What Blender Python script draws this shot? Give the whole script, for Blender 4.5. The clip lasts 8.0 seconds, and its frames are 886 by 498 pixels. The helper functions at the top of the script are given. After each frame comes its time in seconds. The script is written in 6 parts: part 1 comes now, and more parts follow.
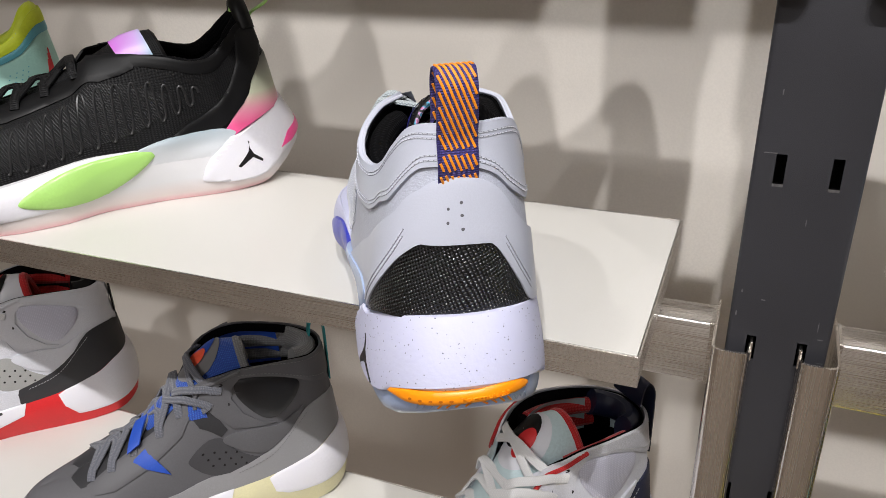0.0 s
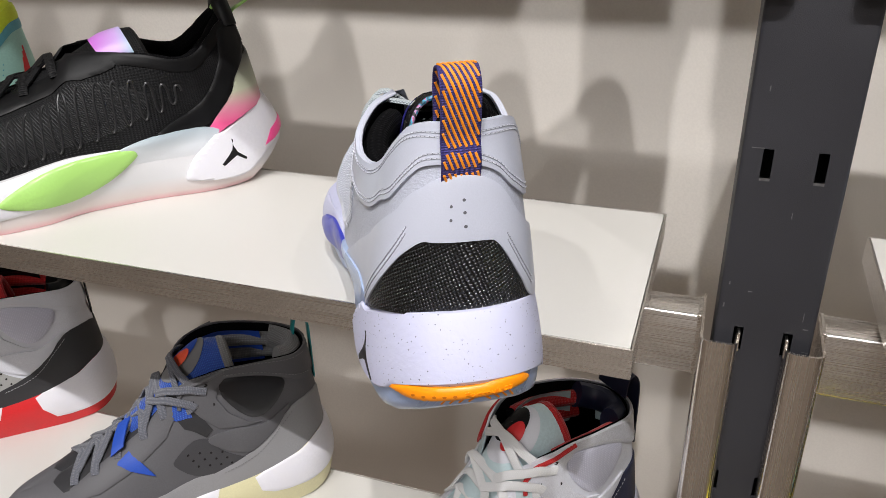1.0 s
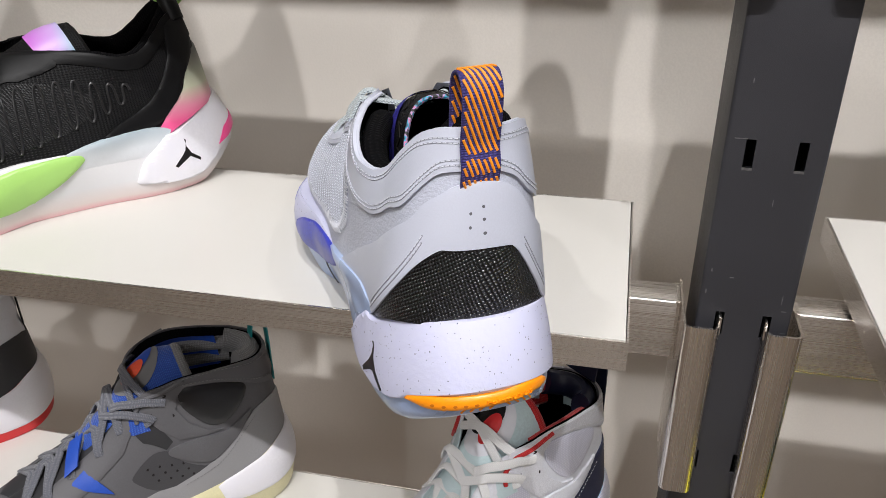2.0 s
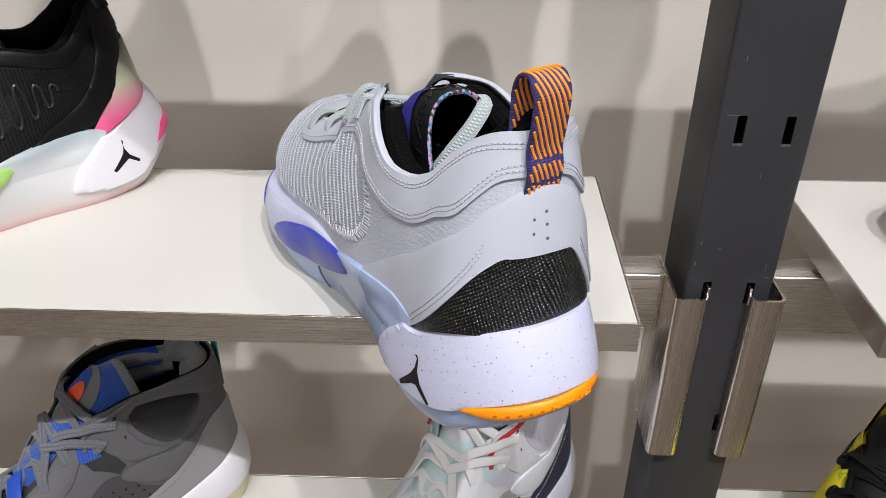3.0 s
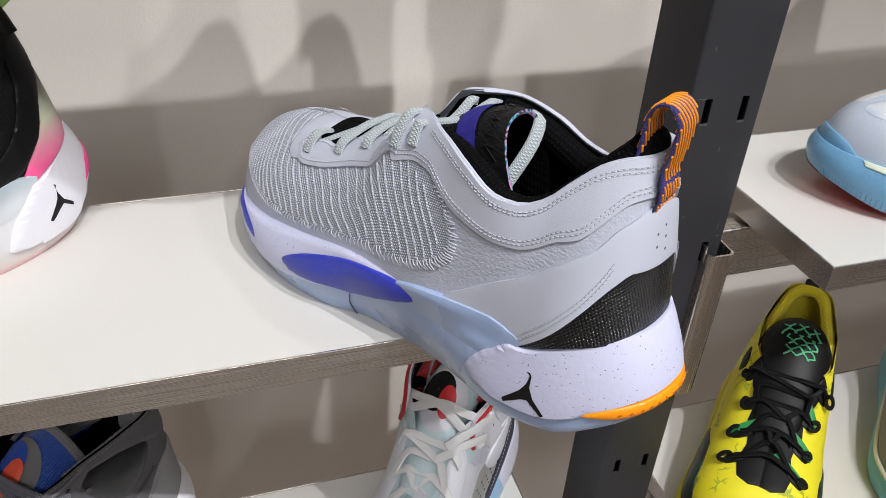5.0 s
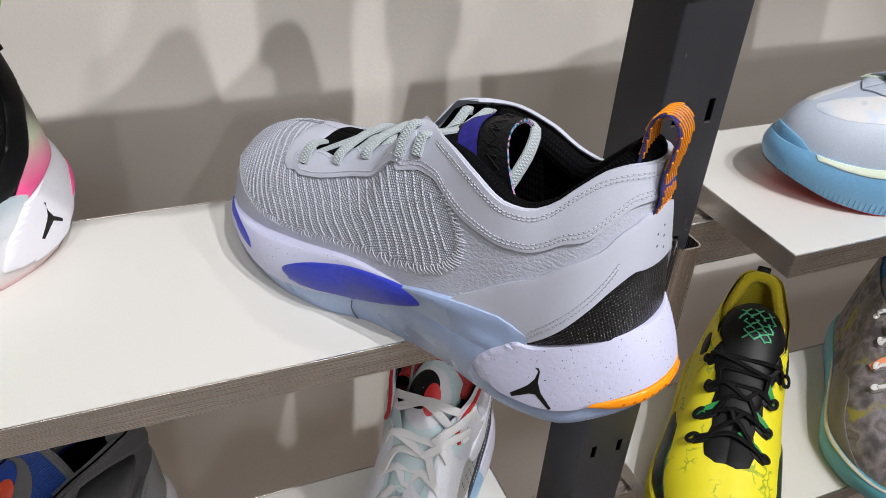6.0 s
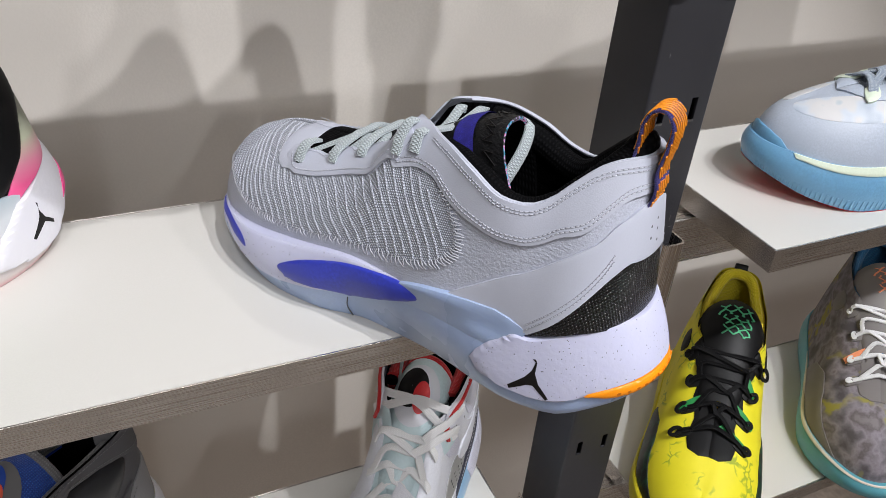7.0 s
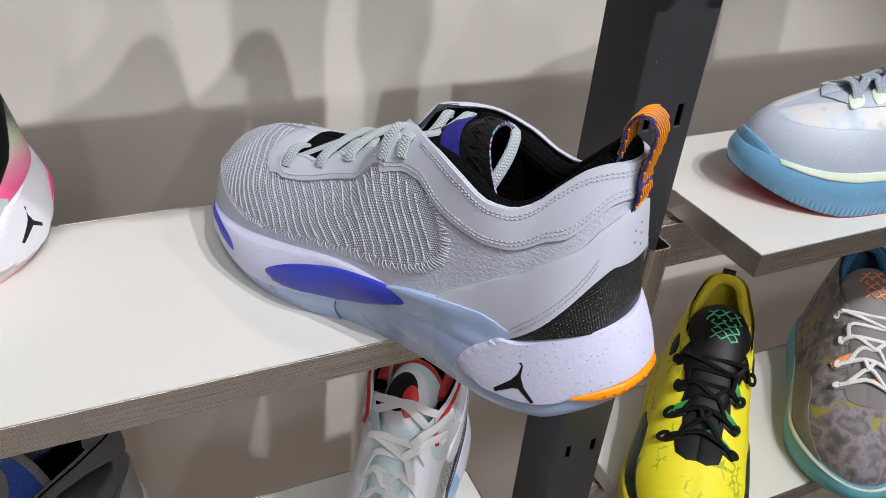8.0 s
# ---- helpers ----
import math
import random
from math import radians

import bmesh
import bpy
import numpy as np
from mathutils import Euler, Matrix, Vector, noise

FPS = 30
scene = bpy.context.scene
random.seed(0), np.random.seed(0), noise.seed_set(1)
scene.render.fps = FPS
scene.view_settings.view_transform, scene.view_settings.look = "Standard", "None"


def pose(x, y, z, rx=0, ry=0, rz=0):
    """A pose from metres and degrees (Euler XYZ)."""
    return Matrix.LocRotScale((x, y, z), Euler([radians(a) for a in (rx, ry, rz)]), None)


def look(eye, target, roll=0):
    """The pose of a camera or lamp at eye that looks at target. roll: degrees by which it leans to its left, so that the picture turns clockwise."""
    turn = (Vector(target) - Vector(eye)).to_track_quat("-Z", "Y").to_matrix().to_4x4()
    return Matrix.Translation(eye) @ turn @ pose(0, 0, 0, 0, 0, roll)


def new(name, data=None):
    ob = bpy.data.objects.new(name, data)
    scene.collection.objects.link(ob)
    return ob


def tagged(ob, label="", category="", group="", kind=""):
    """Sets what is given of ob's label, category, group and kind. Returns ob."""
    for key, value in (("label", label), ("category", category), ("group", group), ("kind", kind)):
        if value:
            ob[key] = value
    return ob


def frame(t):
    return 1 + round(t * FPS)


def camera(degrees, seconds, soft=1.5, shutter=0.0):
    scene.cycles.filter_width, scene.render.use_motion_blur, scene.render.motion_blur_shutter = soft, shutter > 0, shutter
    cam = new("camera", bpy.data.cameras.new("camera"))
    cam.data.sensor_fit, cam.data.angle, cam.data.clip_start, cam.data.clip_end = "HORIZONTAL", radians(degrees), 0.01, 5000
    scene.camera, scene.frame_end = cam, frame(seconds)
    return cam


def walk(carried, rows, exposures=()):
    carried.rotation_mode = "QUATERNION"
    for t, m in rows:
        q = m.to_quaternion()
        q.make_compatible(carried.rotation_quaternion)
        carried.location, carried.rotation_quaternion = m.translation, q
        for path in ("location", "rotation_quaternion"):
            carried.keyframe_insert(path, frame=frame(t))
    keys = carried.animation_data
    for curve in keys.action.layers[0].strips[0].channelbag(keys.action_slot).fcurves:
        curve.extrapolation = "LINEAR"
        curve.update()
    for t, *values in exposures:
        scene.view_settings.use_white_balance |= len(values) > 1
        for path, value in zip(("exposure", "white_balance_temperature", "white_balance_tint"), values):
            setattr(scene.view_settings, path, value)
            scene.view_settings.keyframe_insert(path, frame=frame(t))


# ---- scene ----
EXPOSURES = [(0.0, 0.0, 6500, 10), (3.0, -0.03, 6420, 10), (8.0, -0.13, 6260, 10)]
cam = camera(58.93, 8.0, soft=0.8)
ROWS = [
    (0.0, 0.0422, -0.3751, 1.4514, 63.628, 1.829, 22.005),
    (0.5, 0.0387, -0.3803, 1.4529, 63.589, 1.620, 21.191),
    (1.0, 0.0291, -0.3827, 1.4539, 63.227, 1.456, 19.628),
    (1.5, 0.0126, -0.3839, 1.4566, 62.568, 1.230, 16.963),
    (1.9, -0.0110, -0.3836, 1.4606, 61.869, 0.872, 13.771),
    (2.3, -0.0420, -0.3814, 1.4654, 60.971, 0.438, 9.838),
    (2.8, -0.0849, -0.3744, 1.4709, 59.475, 0.004, 4.377),
    (3.0, -0.1020, -0.3705, 1.4728, 58.786, -0.116, 2.136),
    (3.5, -0.1459, -0.3651, 1.4801, 57.632, -0.790, -3.577),
    (4.0, -0.1865, -0.3536, 1.4870, 56.704, -1.491, -8.906),
    (4.5, -0.2262, -0.3420, 1.4936, 56.086, -2.050, -13.384),
    (5.0, -0.2576, -0.3356, 1.5016, 55.747, -2.550, -17.068),
    (5.5, -0.2803, -0.3338, 1.5092, 55.638, -3.011, -19.967),
    (6.0, -0.2964, -0.3351, 1.5139, 55.737, -3.430, -22.047),
    (6.5, -0.3073, -0.3374, 1.5141, 55.993, -3.812, -23.328),
    (7.0, -0.3124, -0.3383, 1.5125, 56.270, -4.130, -24.042),
    (7.5, -0.3126, -0.3402, 1.5132, 56.503, -4.285, -24.378),
    (8.0, -0.3107, -0.3424, 1.5138, 56.709, -4.479, -24.446),
]
walk(cam, [(t, pose(*row)) for t, *row in ROWS], EXPOSURES)

# ---- light: a dim shop with ceiling spotlights in front of the shelves ----
world = bpy.data.worlds.new("shop_air")
scene.world = world
world.use_nodes = True
world.node_tree.nodes["Background"].inputs[0].default_value = (1.0, 0.95, 0.9, 1)
world.node_tree.nodes["Background"].inputs[1].default_value = 0.03


def spotlight(eye, target, watts, cone=50, radius=0.035, colour=(1.0, 0.98, 0.975)):
    lamp = bpy.data.lights.new("ceiling_spot", "SPOT")
    lamp.energy, lamp.spot_size, lamp.spot_blend = watts, radians(cone), 0.6
    lamp.shadow_soft_size, lamp.color = radius, colour
    ob = new("ceiling_spot", lamp)
    ob.matrix_world = look(eye, target)
    return ob


# the first two follow the wall shadows; the outer two are added fill
for x, y, aim, watts in ((0.083, -1.2, -0.05, 117), (0.465, -1.2, 0.05, 117), (-0.62, -1.2, -0.75, 44), (1.25, -1.15, 0.4, 38)):
    spotlight((x, y, 3.15), (aim, 0.2, 1.15), watts, radius=0.016)


def fill_light(x, y, sx, sy, watts):
    lamp = bpy.data.lights.new("fill_panel", "AREA")
    lamp.shape, lamp.size, lamp.size_y, lamp.energy = "RECTANGLE", sx, sy, watts
    lamp.color = (1.0, 0.975, 0.96)
    ob = new("fill_panel", lamp)
    ob.matrix_world = pose(x, y, 3.17, 0, 0, 0)
    return ob


# broad fill added under the ceiling to lift upright faces and steel; no known fittings
fill_light(-0.8, -2.6, 1.2, 0.6, 40)
fill_light(1.6, -2.9, 1.2, 0.6, 10)
fill_light(0.0, -4.2, 1.8, 0.6, 18)


# ---- materials ----
def shader(name):
    m = bpy.data.materials.new(name)
    m.use_nodes = True
    return m, m.node_tree.nodes, m.node_tree.links, m.node_tree.nodes["Principled BSDF"]


def ramp_mix(nodes, links, fac, a, b):
    mix = nodes.new("ShaderNodeMix")
    mix.data_type = "RGBA"
    links.new(fac, mix.inputs[0])
    for k, v in ((6, a), (7, b)):
        if isinstance(v, tuple):
            mix.inputs[k].default_value = (*v, 1)
        else:
            links.new(v, mix.inputs[k])
    return mix.outputs[2]


def coords(nodes, links, scale, uv=False):
    c = nodes.new("ShaderNodeTexCoord")
    m = nodes.new("ShaderNodeMapping")
    m.inputs["Scale"].default_value = scale if isinstance(scale, tuple) else (scale,) * 3
    links.new(c.outputs["UV" if uv else "Object"], m.inputs[0])
    return m.outputs[0]


def noise_fac(nodes, links, scale, detail=3, lo=0.35, hi=0.65, uv=False):
    n = nodes.new("ShaderNodeTexNoise")
    n.inputs["Scale"].default_value, n.inputs["Detail"].default_value = 1.0, detail
    links.new(coords(nodes, links, scale, uv), n.inputs["Vector"])
    r = nodes.new("ShaderNodeMapRange")
    r.inputs[1].default_value, r.inputs[2].default_value = lo, hi
    links.new(n.outputs["Fac"], r.inputs[0])
    return r.outputs[0]


def add_bump(nodes, links, bsdf, height, strength=0.3, distance=0.0005):
    b = nodes.new("ShaderNodeBump")
    b.inputs["Strength"].default_value, b.inputs["Distance"].default_value = strength, distance
    links.new(height, b.inputs["Height"])
    if bsdf.inputs["Normal"].links:
        links.new(bsdf.inputs["Normal"].links[0].from_socket, b.inputs["Normal"])
    links.new(b.outputs[0], bsdf.inputs["Normal"])


def surface(name, colour, rough=0.5, metal=0.0, vary=0.08, big=30, fine=500, bump=0.15, depth=0.0003, coat=0.0, glow_through=0.0, gloss=0.5):
    """A plain surface with variation at two scales and a fine relief."""
    m, nodes, links, bsdf = shader(name)
    dark = tuple(c * (1 - vary) for c in colour)
    light = tuple(min(1, c * (1 + vary)) for c in colour)
    f1 = noise_fac(nodes, links, big)
    f2 = noise_fac(nodes, links, fine, 2)
    c1 = ramp_mix(nodes, links, f1, dark, light)
    c2 = ramp_mix(nodes, links, f2, dark, c1)
    links.new(c2, bsdf.inputs["Base Color"])
    r = nodes.new("ShaderNodeMapRange")
    r.inputs[3].default_value, r.inputs[4].default_value = max(0.02, rough - 0.06), min(1, rough + 0.06)
    links.new(f1, r.inputs[0])
    links.new(r.outputs[0], bsdf.inputs["Roughness"])
    bsdf.inputs["Metallic"].default_value = metal
    bsdf.inputs["Coat Weight"].default_value = coat
    bsdf.inputs["Specular IOR Level"].default_value = gloss
    if glow_through:
        bsdf.inputs["Subsurface Weight"].default_value = glow_through
        bsdf.inputs["Subsurface Radius"].default_value = (0.004, 0.004, 0.005)
        bsdf.inputs["Subsurface Scale"].default_value = 1.0
    if bump:
        add_bump(nodes, links, bsdf, f2, bump, depth)
    return m


def brushed(name, colour, rough=0.32, along="x", depth=0.66, relief=0.22, streak=0.0):
    m, nodes, links, bsdf = shader(name)
    sc = {"x": (9, 2900, 2900), "z": (1500, 1500, 9)}[along]
    f = noise_fac(nodes, links, sc, 4, 0.28, 0.72)
    big = noise_fac(nodes, links, 14, 3)
    c1 = ramp_mix(nodes, links, f, tuple(depth * c for c in colour), colour)
    c2 = ramp_mix(nodes, links, big, c1, colour)
    links.new(c2, bsdf.inputs["Base Color"])
    bsdf.inputs["Metallic"].default_value = 1.0
    r = nodes.new("ShaderNodeMapRange")
    r.inputs[3].default_value, r.inputs[4].default_value = rough - 0.12, rough + 0.14
    links.new(f, r.inputs[0])
    links.new(r.outputs[0], bsdf.inputs["Roughness"])
    if streak:
        # fine lines along x spread the gloss across them
        tangent = nodes.new("ShaderNodeTangent")
        tangent.direction_type, tangent.axis = "RADIAL", "Z"
        links.new(tangent.outputs[0], bsdf.inputs["Tangent"])
        bsdf.inputs["Anisotropic"].default_value = streak
        bsdf.inputs["Anisotropic Rotation"].default_value = 0.25
    add_bump(nodes, links, bsdf, f, relief, 0.0003)
    return m


def pebbled(name, colour, scale=900, strength=0.5, rough=0.5, vary=0.06, gloss=0.5):
    """Grained leather: small cells, longer creases and fine pores."""
    m, nodes, links, bsdf = shader(name)
    v = nodes.new("ShaderNodeTexVoronoi")
    v.inputs["Scale"].default_value = 1.0
    links.new(coords(nodes, links, scale), v.inputs["Vector"])
    f1 = noise_fac(nodes, links, 35)
    f2 = noise_fac(nodes, links, scale * 1.6, 2, 0.38, 0.62)
    crease = noise_fac(nodes, links, (scale * 0.42, scale * 0.42, scale * 0.7), 3, 0.35, 0.65)
    c1 = ramp_mix(nodes, links, f1, tuple(c * (1 - vary) for c in colour), tuple(c * (1 + vary) for c in colour))
    dark = ramp_mix(nodes, links, f2, tuple(c * (1 - 2.2 * vary) for c in colour), c1)
    links.new(dark, bsdf.inputs["Base Color"])
    bsdf.inputs["Roughness"].default_value = rough
    bsdf.inputs["Specular IOR Level"].default_value = gloss
    add_bump(nodes, links, bsdf, crease, strength, 0.0006)
    add_bump(nodes, links, bsdf, v.outputs["Distance"], strength, 0.0004)
    return m


def woven(name, warp, weft, pitch=0.0011, rough=0.75, strength=0.8, tilt=0.0, sheen=0.2, gloss=0.5):
    """Cloth: threads crossing at the given pitch, along the surface's own directions."""
    m, nodes, links, bsdf = shader(name)
    vec = coords(nodes, links, 1.0, uv=True)
    waves = []
    for direction in ("X", "Y"):
        w = nodes.new("ShaderNodeTexWave")
        w.bands_direction = direction
        w.inputs["Scale"].default_value = 0.314 / pitch
        w.inputs["Distortion"].default_value = 0.6
        w.inputs["Detail"].default_value = 1.0
        w.inputs["Detail Scale"].default_value = 2.0
        mp = nodes.new("ShaderNodeMapping")
        mp.inputs["Rotation"].default_value = (0, 0, tilt)
        links.new(vec, mp.inputs[0])
        links.new(mp.outputs[0], w.inputs["Vector"])
        waves.append(w.outputs["Fac"])
    mul = nodes.new("ShaderNodeMath")
    mul.operation = "MULTIPLY"
    links.new(waves[0], mul.inputs[0])
    links.new(waves[1], mul.inputs[1])
    c1 = ramp_mix(nodes, links, mul.outputs[0], warp, weft)
    fibre = noise_fac(nodes, links, 1.1 / pitch, 2, 0.42, 0.60)
    mixed = ramp_mix(nodes, links, fibre, warp, c1)
    half = nodes.new("ShaderNodeMix")
    half.data_type = "RGBA"
    half.inputs[0].default_value = 0.45
    links.new(c1, half.inputs[6])
    links.new(mixed, half.inputs[7])
    links.new(half.outputs[2], bsdf.inputs["Base Color"])
    bsdf.inputs["Specular IOR Level"].default_value = gloss
    bsdf.inputs["Roughness"].default_value = rough
    bsdf.inputs["Sheen Weight"].default_value = sheen
    add_bump(nodes, links, bsdf, mul.outputs[0], strength, 0.0006)
    return m


def speckled(name, colour, fleck, rough=0.55, density=0.09, size=170, glow_through=0.15):
    """Moulded foam with small dark flecks of uneven size."""
    m, nodes, links, bsdf = shader(name)
    v = nodes.new("ShaderNodeTexVoronoi")
    v.inputs["Scale"].default_value = 1.0
    links.new(coords(nodes, links, size), v.inputs["Vector"])
    sep = nodes.new("ShaderNodeSeparateColor")
    links.new(v.outputs["Color"], sep.inputs[0])
    size_n = nodes.new("ShaderNodeMath")
    size_n.operation = "MULTIPLY"
    links.new(sep.outputs[1], size_n.inputs[0])
    size_n.inputs[1].default_value = 0.2
    less = nodes.new("ShaderNodeMath")
    less.operation = "LESS_THAN"
    links.new(v.outputs["Distance"], less.inputs[0])
    links.new(size_n.outputs[0], less.inputs[1])
    pick = nodes.new("ShaderNodeMath")
    pick.operation = "LESS_THAN"
    links.new(sep.outputs[0], pick.inputs[0])
    pick.inputs[1].default_value = density * 4
    both = nodes.new("ShaderNodeMath")
    both.operation = "MULTIPLY"
    links.new(less.outputs[0], both.inputs[0])
    links.new(pick.outputs[0], both.inputs[1])
    f1 = noise_fac(nodes, links, 25)
    base = ramp_mix(nodes, links, f1, tuple(0.95 * c for c in colour), colour)
    links.new(ramp_mix(nodes, links, both.outputs[0], base, fleck), bsdf.inputs["Base Color"])
    bsdf.inputs["Roughness"].default_value = rough
    bsdf.inputs["Subsurface Weight"].default_value = glow_through
    bsdf.inputs["Subsurface Radius"].default_value = (0.003, 0.003, 0.004)
    bsdf.inputs["Subsurface Scale"].default_value = 1.0
    add_bump(nodes, links, bsdf, noise_fac(nodes, links, 300, 3), 0.19, 0.0004)
    return m


def patchy(name, stops, scale=30, rough=0.6, detail=4, bump=0.1):
    """A print of several colours in clouds."""
    m, nodes, links, bsdf = shader(name)
    n = nodes.new("ShaderNodeTexNoise")
    n.inputs["Scale"].default_value, n.inputs["Detail"].default_value = 1.0, detail
    links.new(coords(nodes, links, scale), n.inputs["Vector"])
    r = nodes.new("ShaderNodeValToRGB")
    while len(r.color_ramp.elements) < len(stops):
        r.color_ramp.elements.new(0.5)
    for el, (p, c) in zip(r.color_ramp.elements, stops):
        el.position, el.color = p, (*c, 1)
    links.new(n.outputs["Fac"], r.inputs[0])
    links.new(r.outputs[0], bsdf.inputs["Base Color"])
    bsdf.inputs["Roughness"].default_value = rough
    if bump:
        add_bump(nodes, links, bsdf, noise_fac(nodes, links, 900, 2), bump, 0.0004)
    return m


def veined(name, stops, vein, scale=60, width=0.05, cover=0.5, cloud=40, rough=0.6):
    """A clouded print crossed by thin branching veins that come and go."""
    m = patchy(name, stops, cloud, rough, 5)
    nodes, links = m.node_tree.nodes, m.node_tree.links
    bsdf = nodes["Principled BSDF"]
    bend = nodes.new("ShaderNodeTexNoise")
    bend.inputs["Scale"].default_value, bend.inputs["Detail"].default_value = 1.6, 3
    vec = coords(nodes, links, scale)
    links.new(vec, bend.inputs["Vector"])
    add = nodes.new("ShaderNodeVectorMath")
    add.operation = "MULTIPLY_ADD"
    links.new(bend.outputs["Color"], add.inputs[0])
    add.inputs[1].default_value = (0.9, 0.9, 0.9)
    links.new(vec, add.inputs[2])
    v = nodes.new("ShaderNodeTexVoronoi")
    v.feature = "DISTANCE_TO_EDGE"
    v.inputs["Scale"].default_value = 1.0
    links.new(add.outputs[0], v.inputs["Vector"])
    thin = nodes.new("ShaderNodeMapRange")
    thin.inputs[1].default_value, thin.inputs[2].default_value = width, width * 0.4
    links.new(v.outputs["Distance"], thin.inputs[0])
    mask = noise_fac(nodes, links, scale * 0.45, 2, cover, cover + 0.06)
    both = nodes.new("ShaderNodeMath")
    both.operation = "MULTIPLY"
    links.new(thin.outputs[0], both.inputs[0])
    links.new(mask, both.inputs[1])
    ground = bsdf.inputs["Base Color"].links[0].from_socket
    links.new(ramp_mix(nodes, links, both.outputs[0], ground, vein), bsdf.inputs["Base Color"])
    return m


def fade(name, stops, axis=0, lo=0.0, hi=0.3, rough=0.45):
    """A moulded colour fade along one of the thing's own axes."""
    m, nodes, links, bsdf = shader(name)
    sep = nodes.new("ShaderNodeSeparateXYZ")
    links.new(coords(nodes, links, 1.0), sep.inputs[0])
    r0 = nodes.new("ShaderNodeMapRange")
    r0.inputs[1].default_value, r0.inputs[2].default_value = lo, hi
    links.new(sep.outputs[axis], r0.inputs[0])
    r = nodes.new("ShaderNodeValToRGB")
    while len(r.color_ramp.elements) < len(stops):
        r.color_ramp.elements.new(0.5)
    for el, (p, c) in zip(r.color_ramp.elements, stops):
        el.position, el.color = p, (*c, 1)
    links.new(r0.outputs[0], r.inputs[0])
    links.new(r.outputs[0], bsdf.inputs["Base Color"])
    bsdf.inputs["Roughness"].default_value = rough
    bsdf.inputs["Subsurface Weight"].default_value = 0.2
    bsdf.inputs["Subsurface Radius"].default_value = (0.004, 0.004, 0.004)
    bsdf.inputs["Subsurface Scale"].default_value = 1.0
    add_bump(nodes, links, bsdf, noise_fac(nodes, links, 300, 2), 0.1, 0.0003)
    return m


WALL_PAINT = surface("off_white_wall_paint", (0.70, 0.66, 0.61), 0.7, vary=0.03, big=3, fine=350, bump=0.12, depth=0.0006)
LAMINATE = surface("white_shelf_laminate", (0.62, 0.605, 0.57), 0.38, vary=0.02, big=6, fine=900, bump=0.03)
STEEL = brushed("brushed_stainless_steel", (0.77, 0.74, 0.71), 0.27, "x", 0.72, 0.07, 0.6)
STEEL_UP = brushed("drawn_stainless_steel", (0.72, 0.67, 0.62), 0.22, "z", 0.96, 0.03)
STEEL_EDGE = brushed("polished_steel_edge", (0.75, 0.72, 0.68), 0.22)
POST_PAINT = surface("charcoal_powder_coat", (0.031, 0.031, 0.036), 0.44, vary=0.12, big=12, fine=1800, bump=0.2, depth=0.0003, gloss=0.4)
SCUFF = surface("bare_metal_scuff", (0.17, 0.17, 0.17), 0.45, metal=0.6, vary=0.3)
FLOOR_MAT = surface("brown_shop_floor", (0.43, 0.36, 0.30), 0.45, vary=0.2, big=3, fine=60)
CEILING_MAT = surface("pale_shop_ceiling", (0.55, 0.53, 0.51), 0.8, vary=0.05)
ROOM_MAT = surface("taupe_shop_wall", (0.58, 0.53, 0.49), 0.7, vary=0.08, big=2)


# ---- mesh helpers ----
from mathutils.geometry import delaunay_2d_cdt


def part(name, bm, material, parent=None, label="", smooth=True):
    """Links a bmesh as one mesh object, under a thing or a part of one."""
    me = bpy.data.meshes.new(name)
    bm.to_mesh(me)
    bm.free()
    me.materials.append(material)
    if smooth:
        me.shade_smooth()
        me.set_sharp_from_angle(angle=radians(38))
    ob = new(name, me)
    if parent is not None:
        ob.parent = parent
    if label:
        ob["label"] = label
    return ob


def add_box(bm, x0, x1, y0, y1, z0, z1):
    v = [bm.verts.new((x, y, z)) for z in (z0, z1) for y in (y0, y1) for x in (x0, x1)]
    for f in ((0, 2, 3, 1), (4, 5, 7, 6), (0, 1, 5, 4), (2, 6, 7, 3), (0, 4, 6, 2), (1, 3, 7, 5)):
        bm.faces.new([v[i] for i in f])


def box_mesh(x0, x1, y0, y1, z0, z1, bevel=0.0):
    bm = bmesh.new()
    add_box(bm, x0, x1, y0, y1, z0, z1)
    if bevel:
        bmesh.ops.bevel(bm, geom=bm.edges[:], offset=bevel, segments=2, affect="EDGES")
    return bm


def tube_mesh(w, d, h, t):
    """Hollow rectangular tube along x with slightly rounded long edges."""
    bm = bmesh.new()
    r = 0.002
    ring = []
    for cy, cz, a0 in ((d - r, h - r, 0), (r, h - r, 90), (r, r, 180), (d - r, r, 270)):
        for k in range(4):
            a = radians(a0 + 30 * k)
            ring.append((cy + r * math.cos(a), cz + r * math.sin(a)))
    inner = [(t, t), (d - t, t), (d - t, h - t), (t, h - t)]
    for loop, flip in ((ring, False), (inner, True)):
        ends = [[bm.verts.new((x, y, z)) for y, z in loop] for x in (0, w)]
        n = len(loop)
        for i in range(n):
            q = [ends[0][i], ends[0][(i + 1) % n], ends[1][(i + 1) % n], ends[1][i]]
            bm.faces.new(q[::-1] if flip else q)
    bmesh.ops.recalc_face_normals(bm, faces=bm.faces[:])
    bm.verts.ensure_lookup_table()
    for x in (0, w):
        o = [bm.verts.new((x, y, z)) for y, z in ((0, 0), (d, 0), (d, h), (0, h))]
        i = [bm.verts.new((x, y, z)) for y, z in inner]
        for k in range(4):
            bm.faces.new((o[k], o[(k + 1) % 4], i[(k + 1) % 4], i[k]))
    return bm


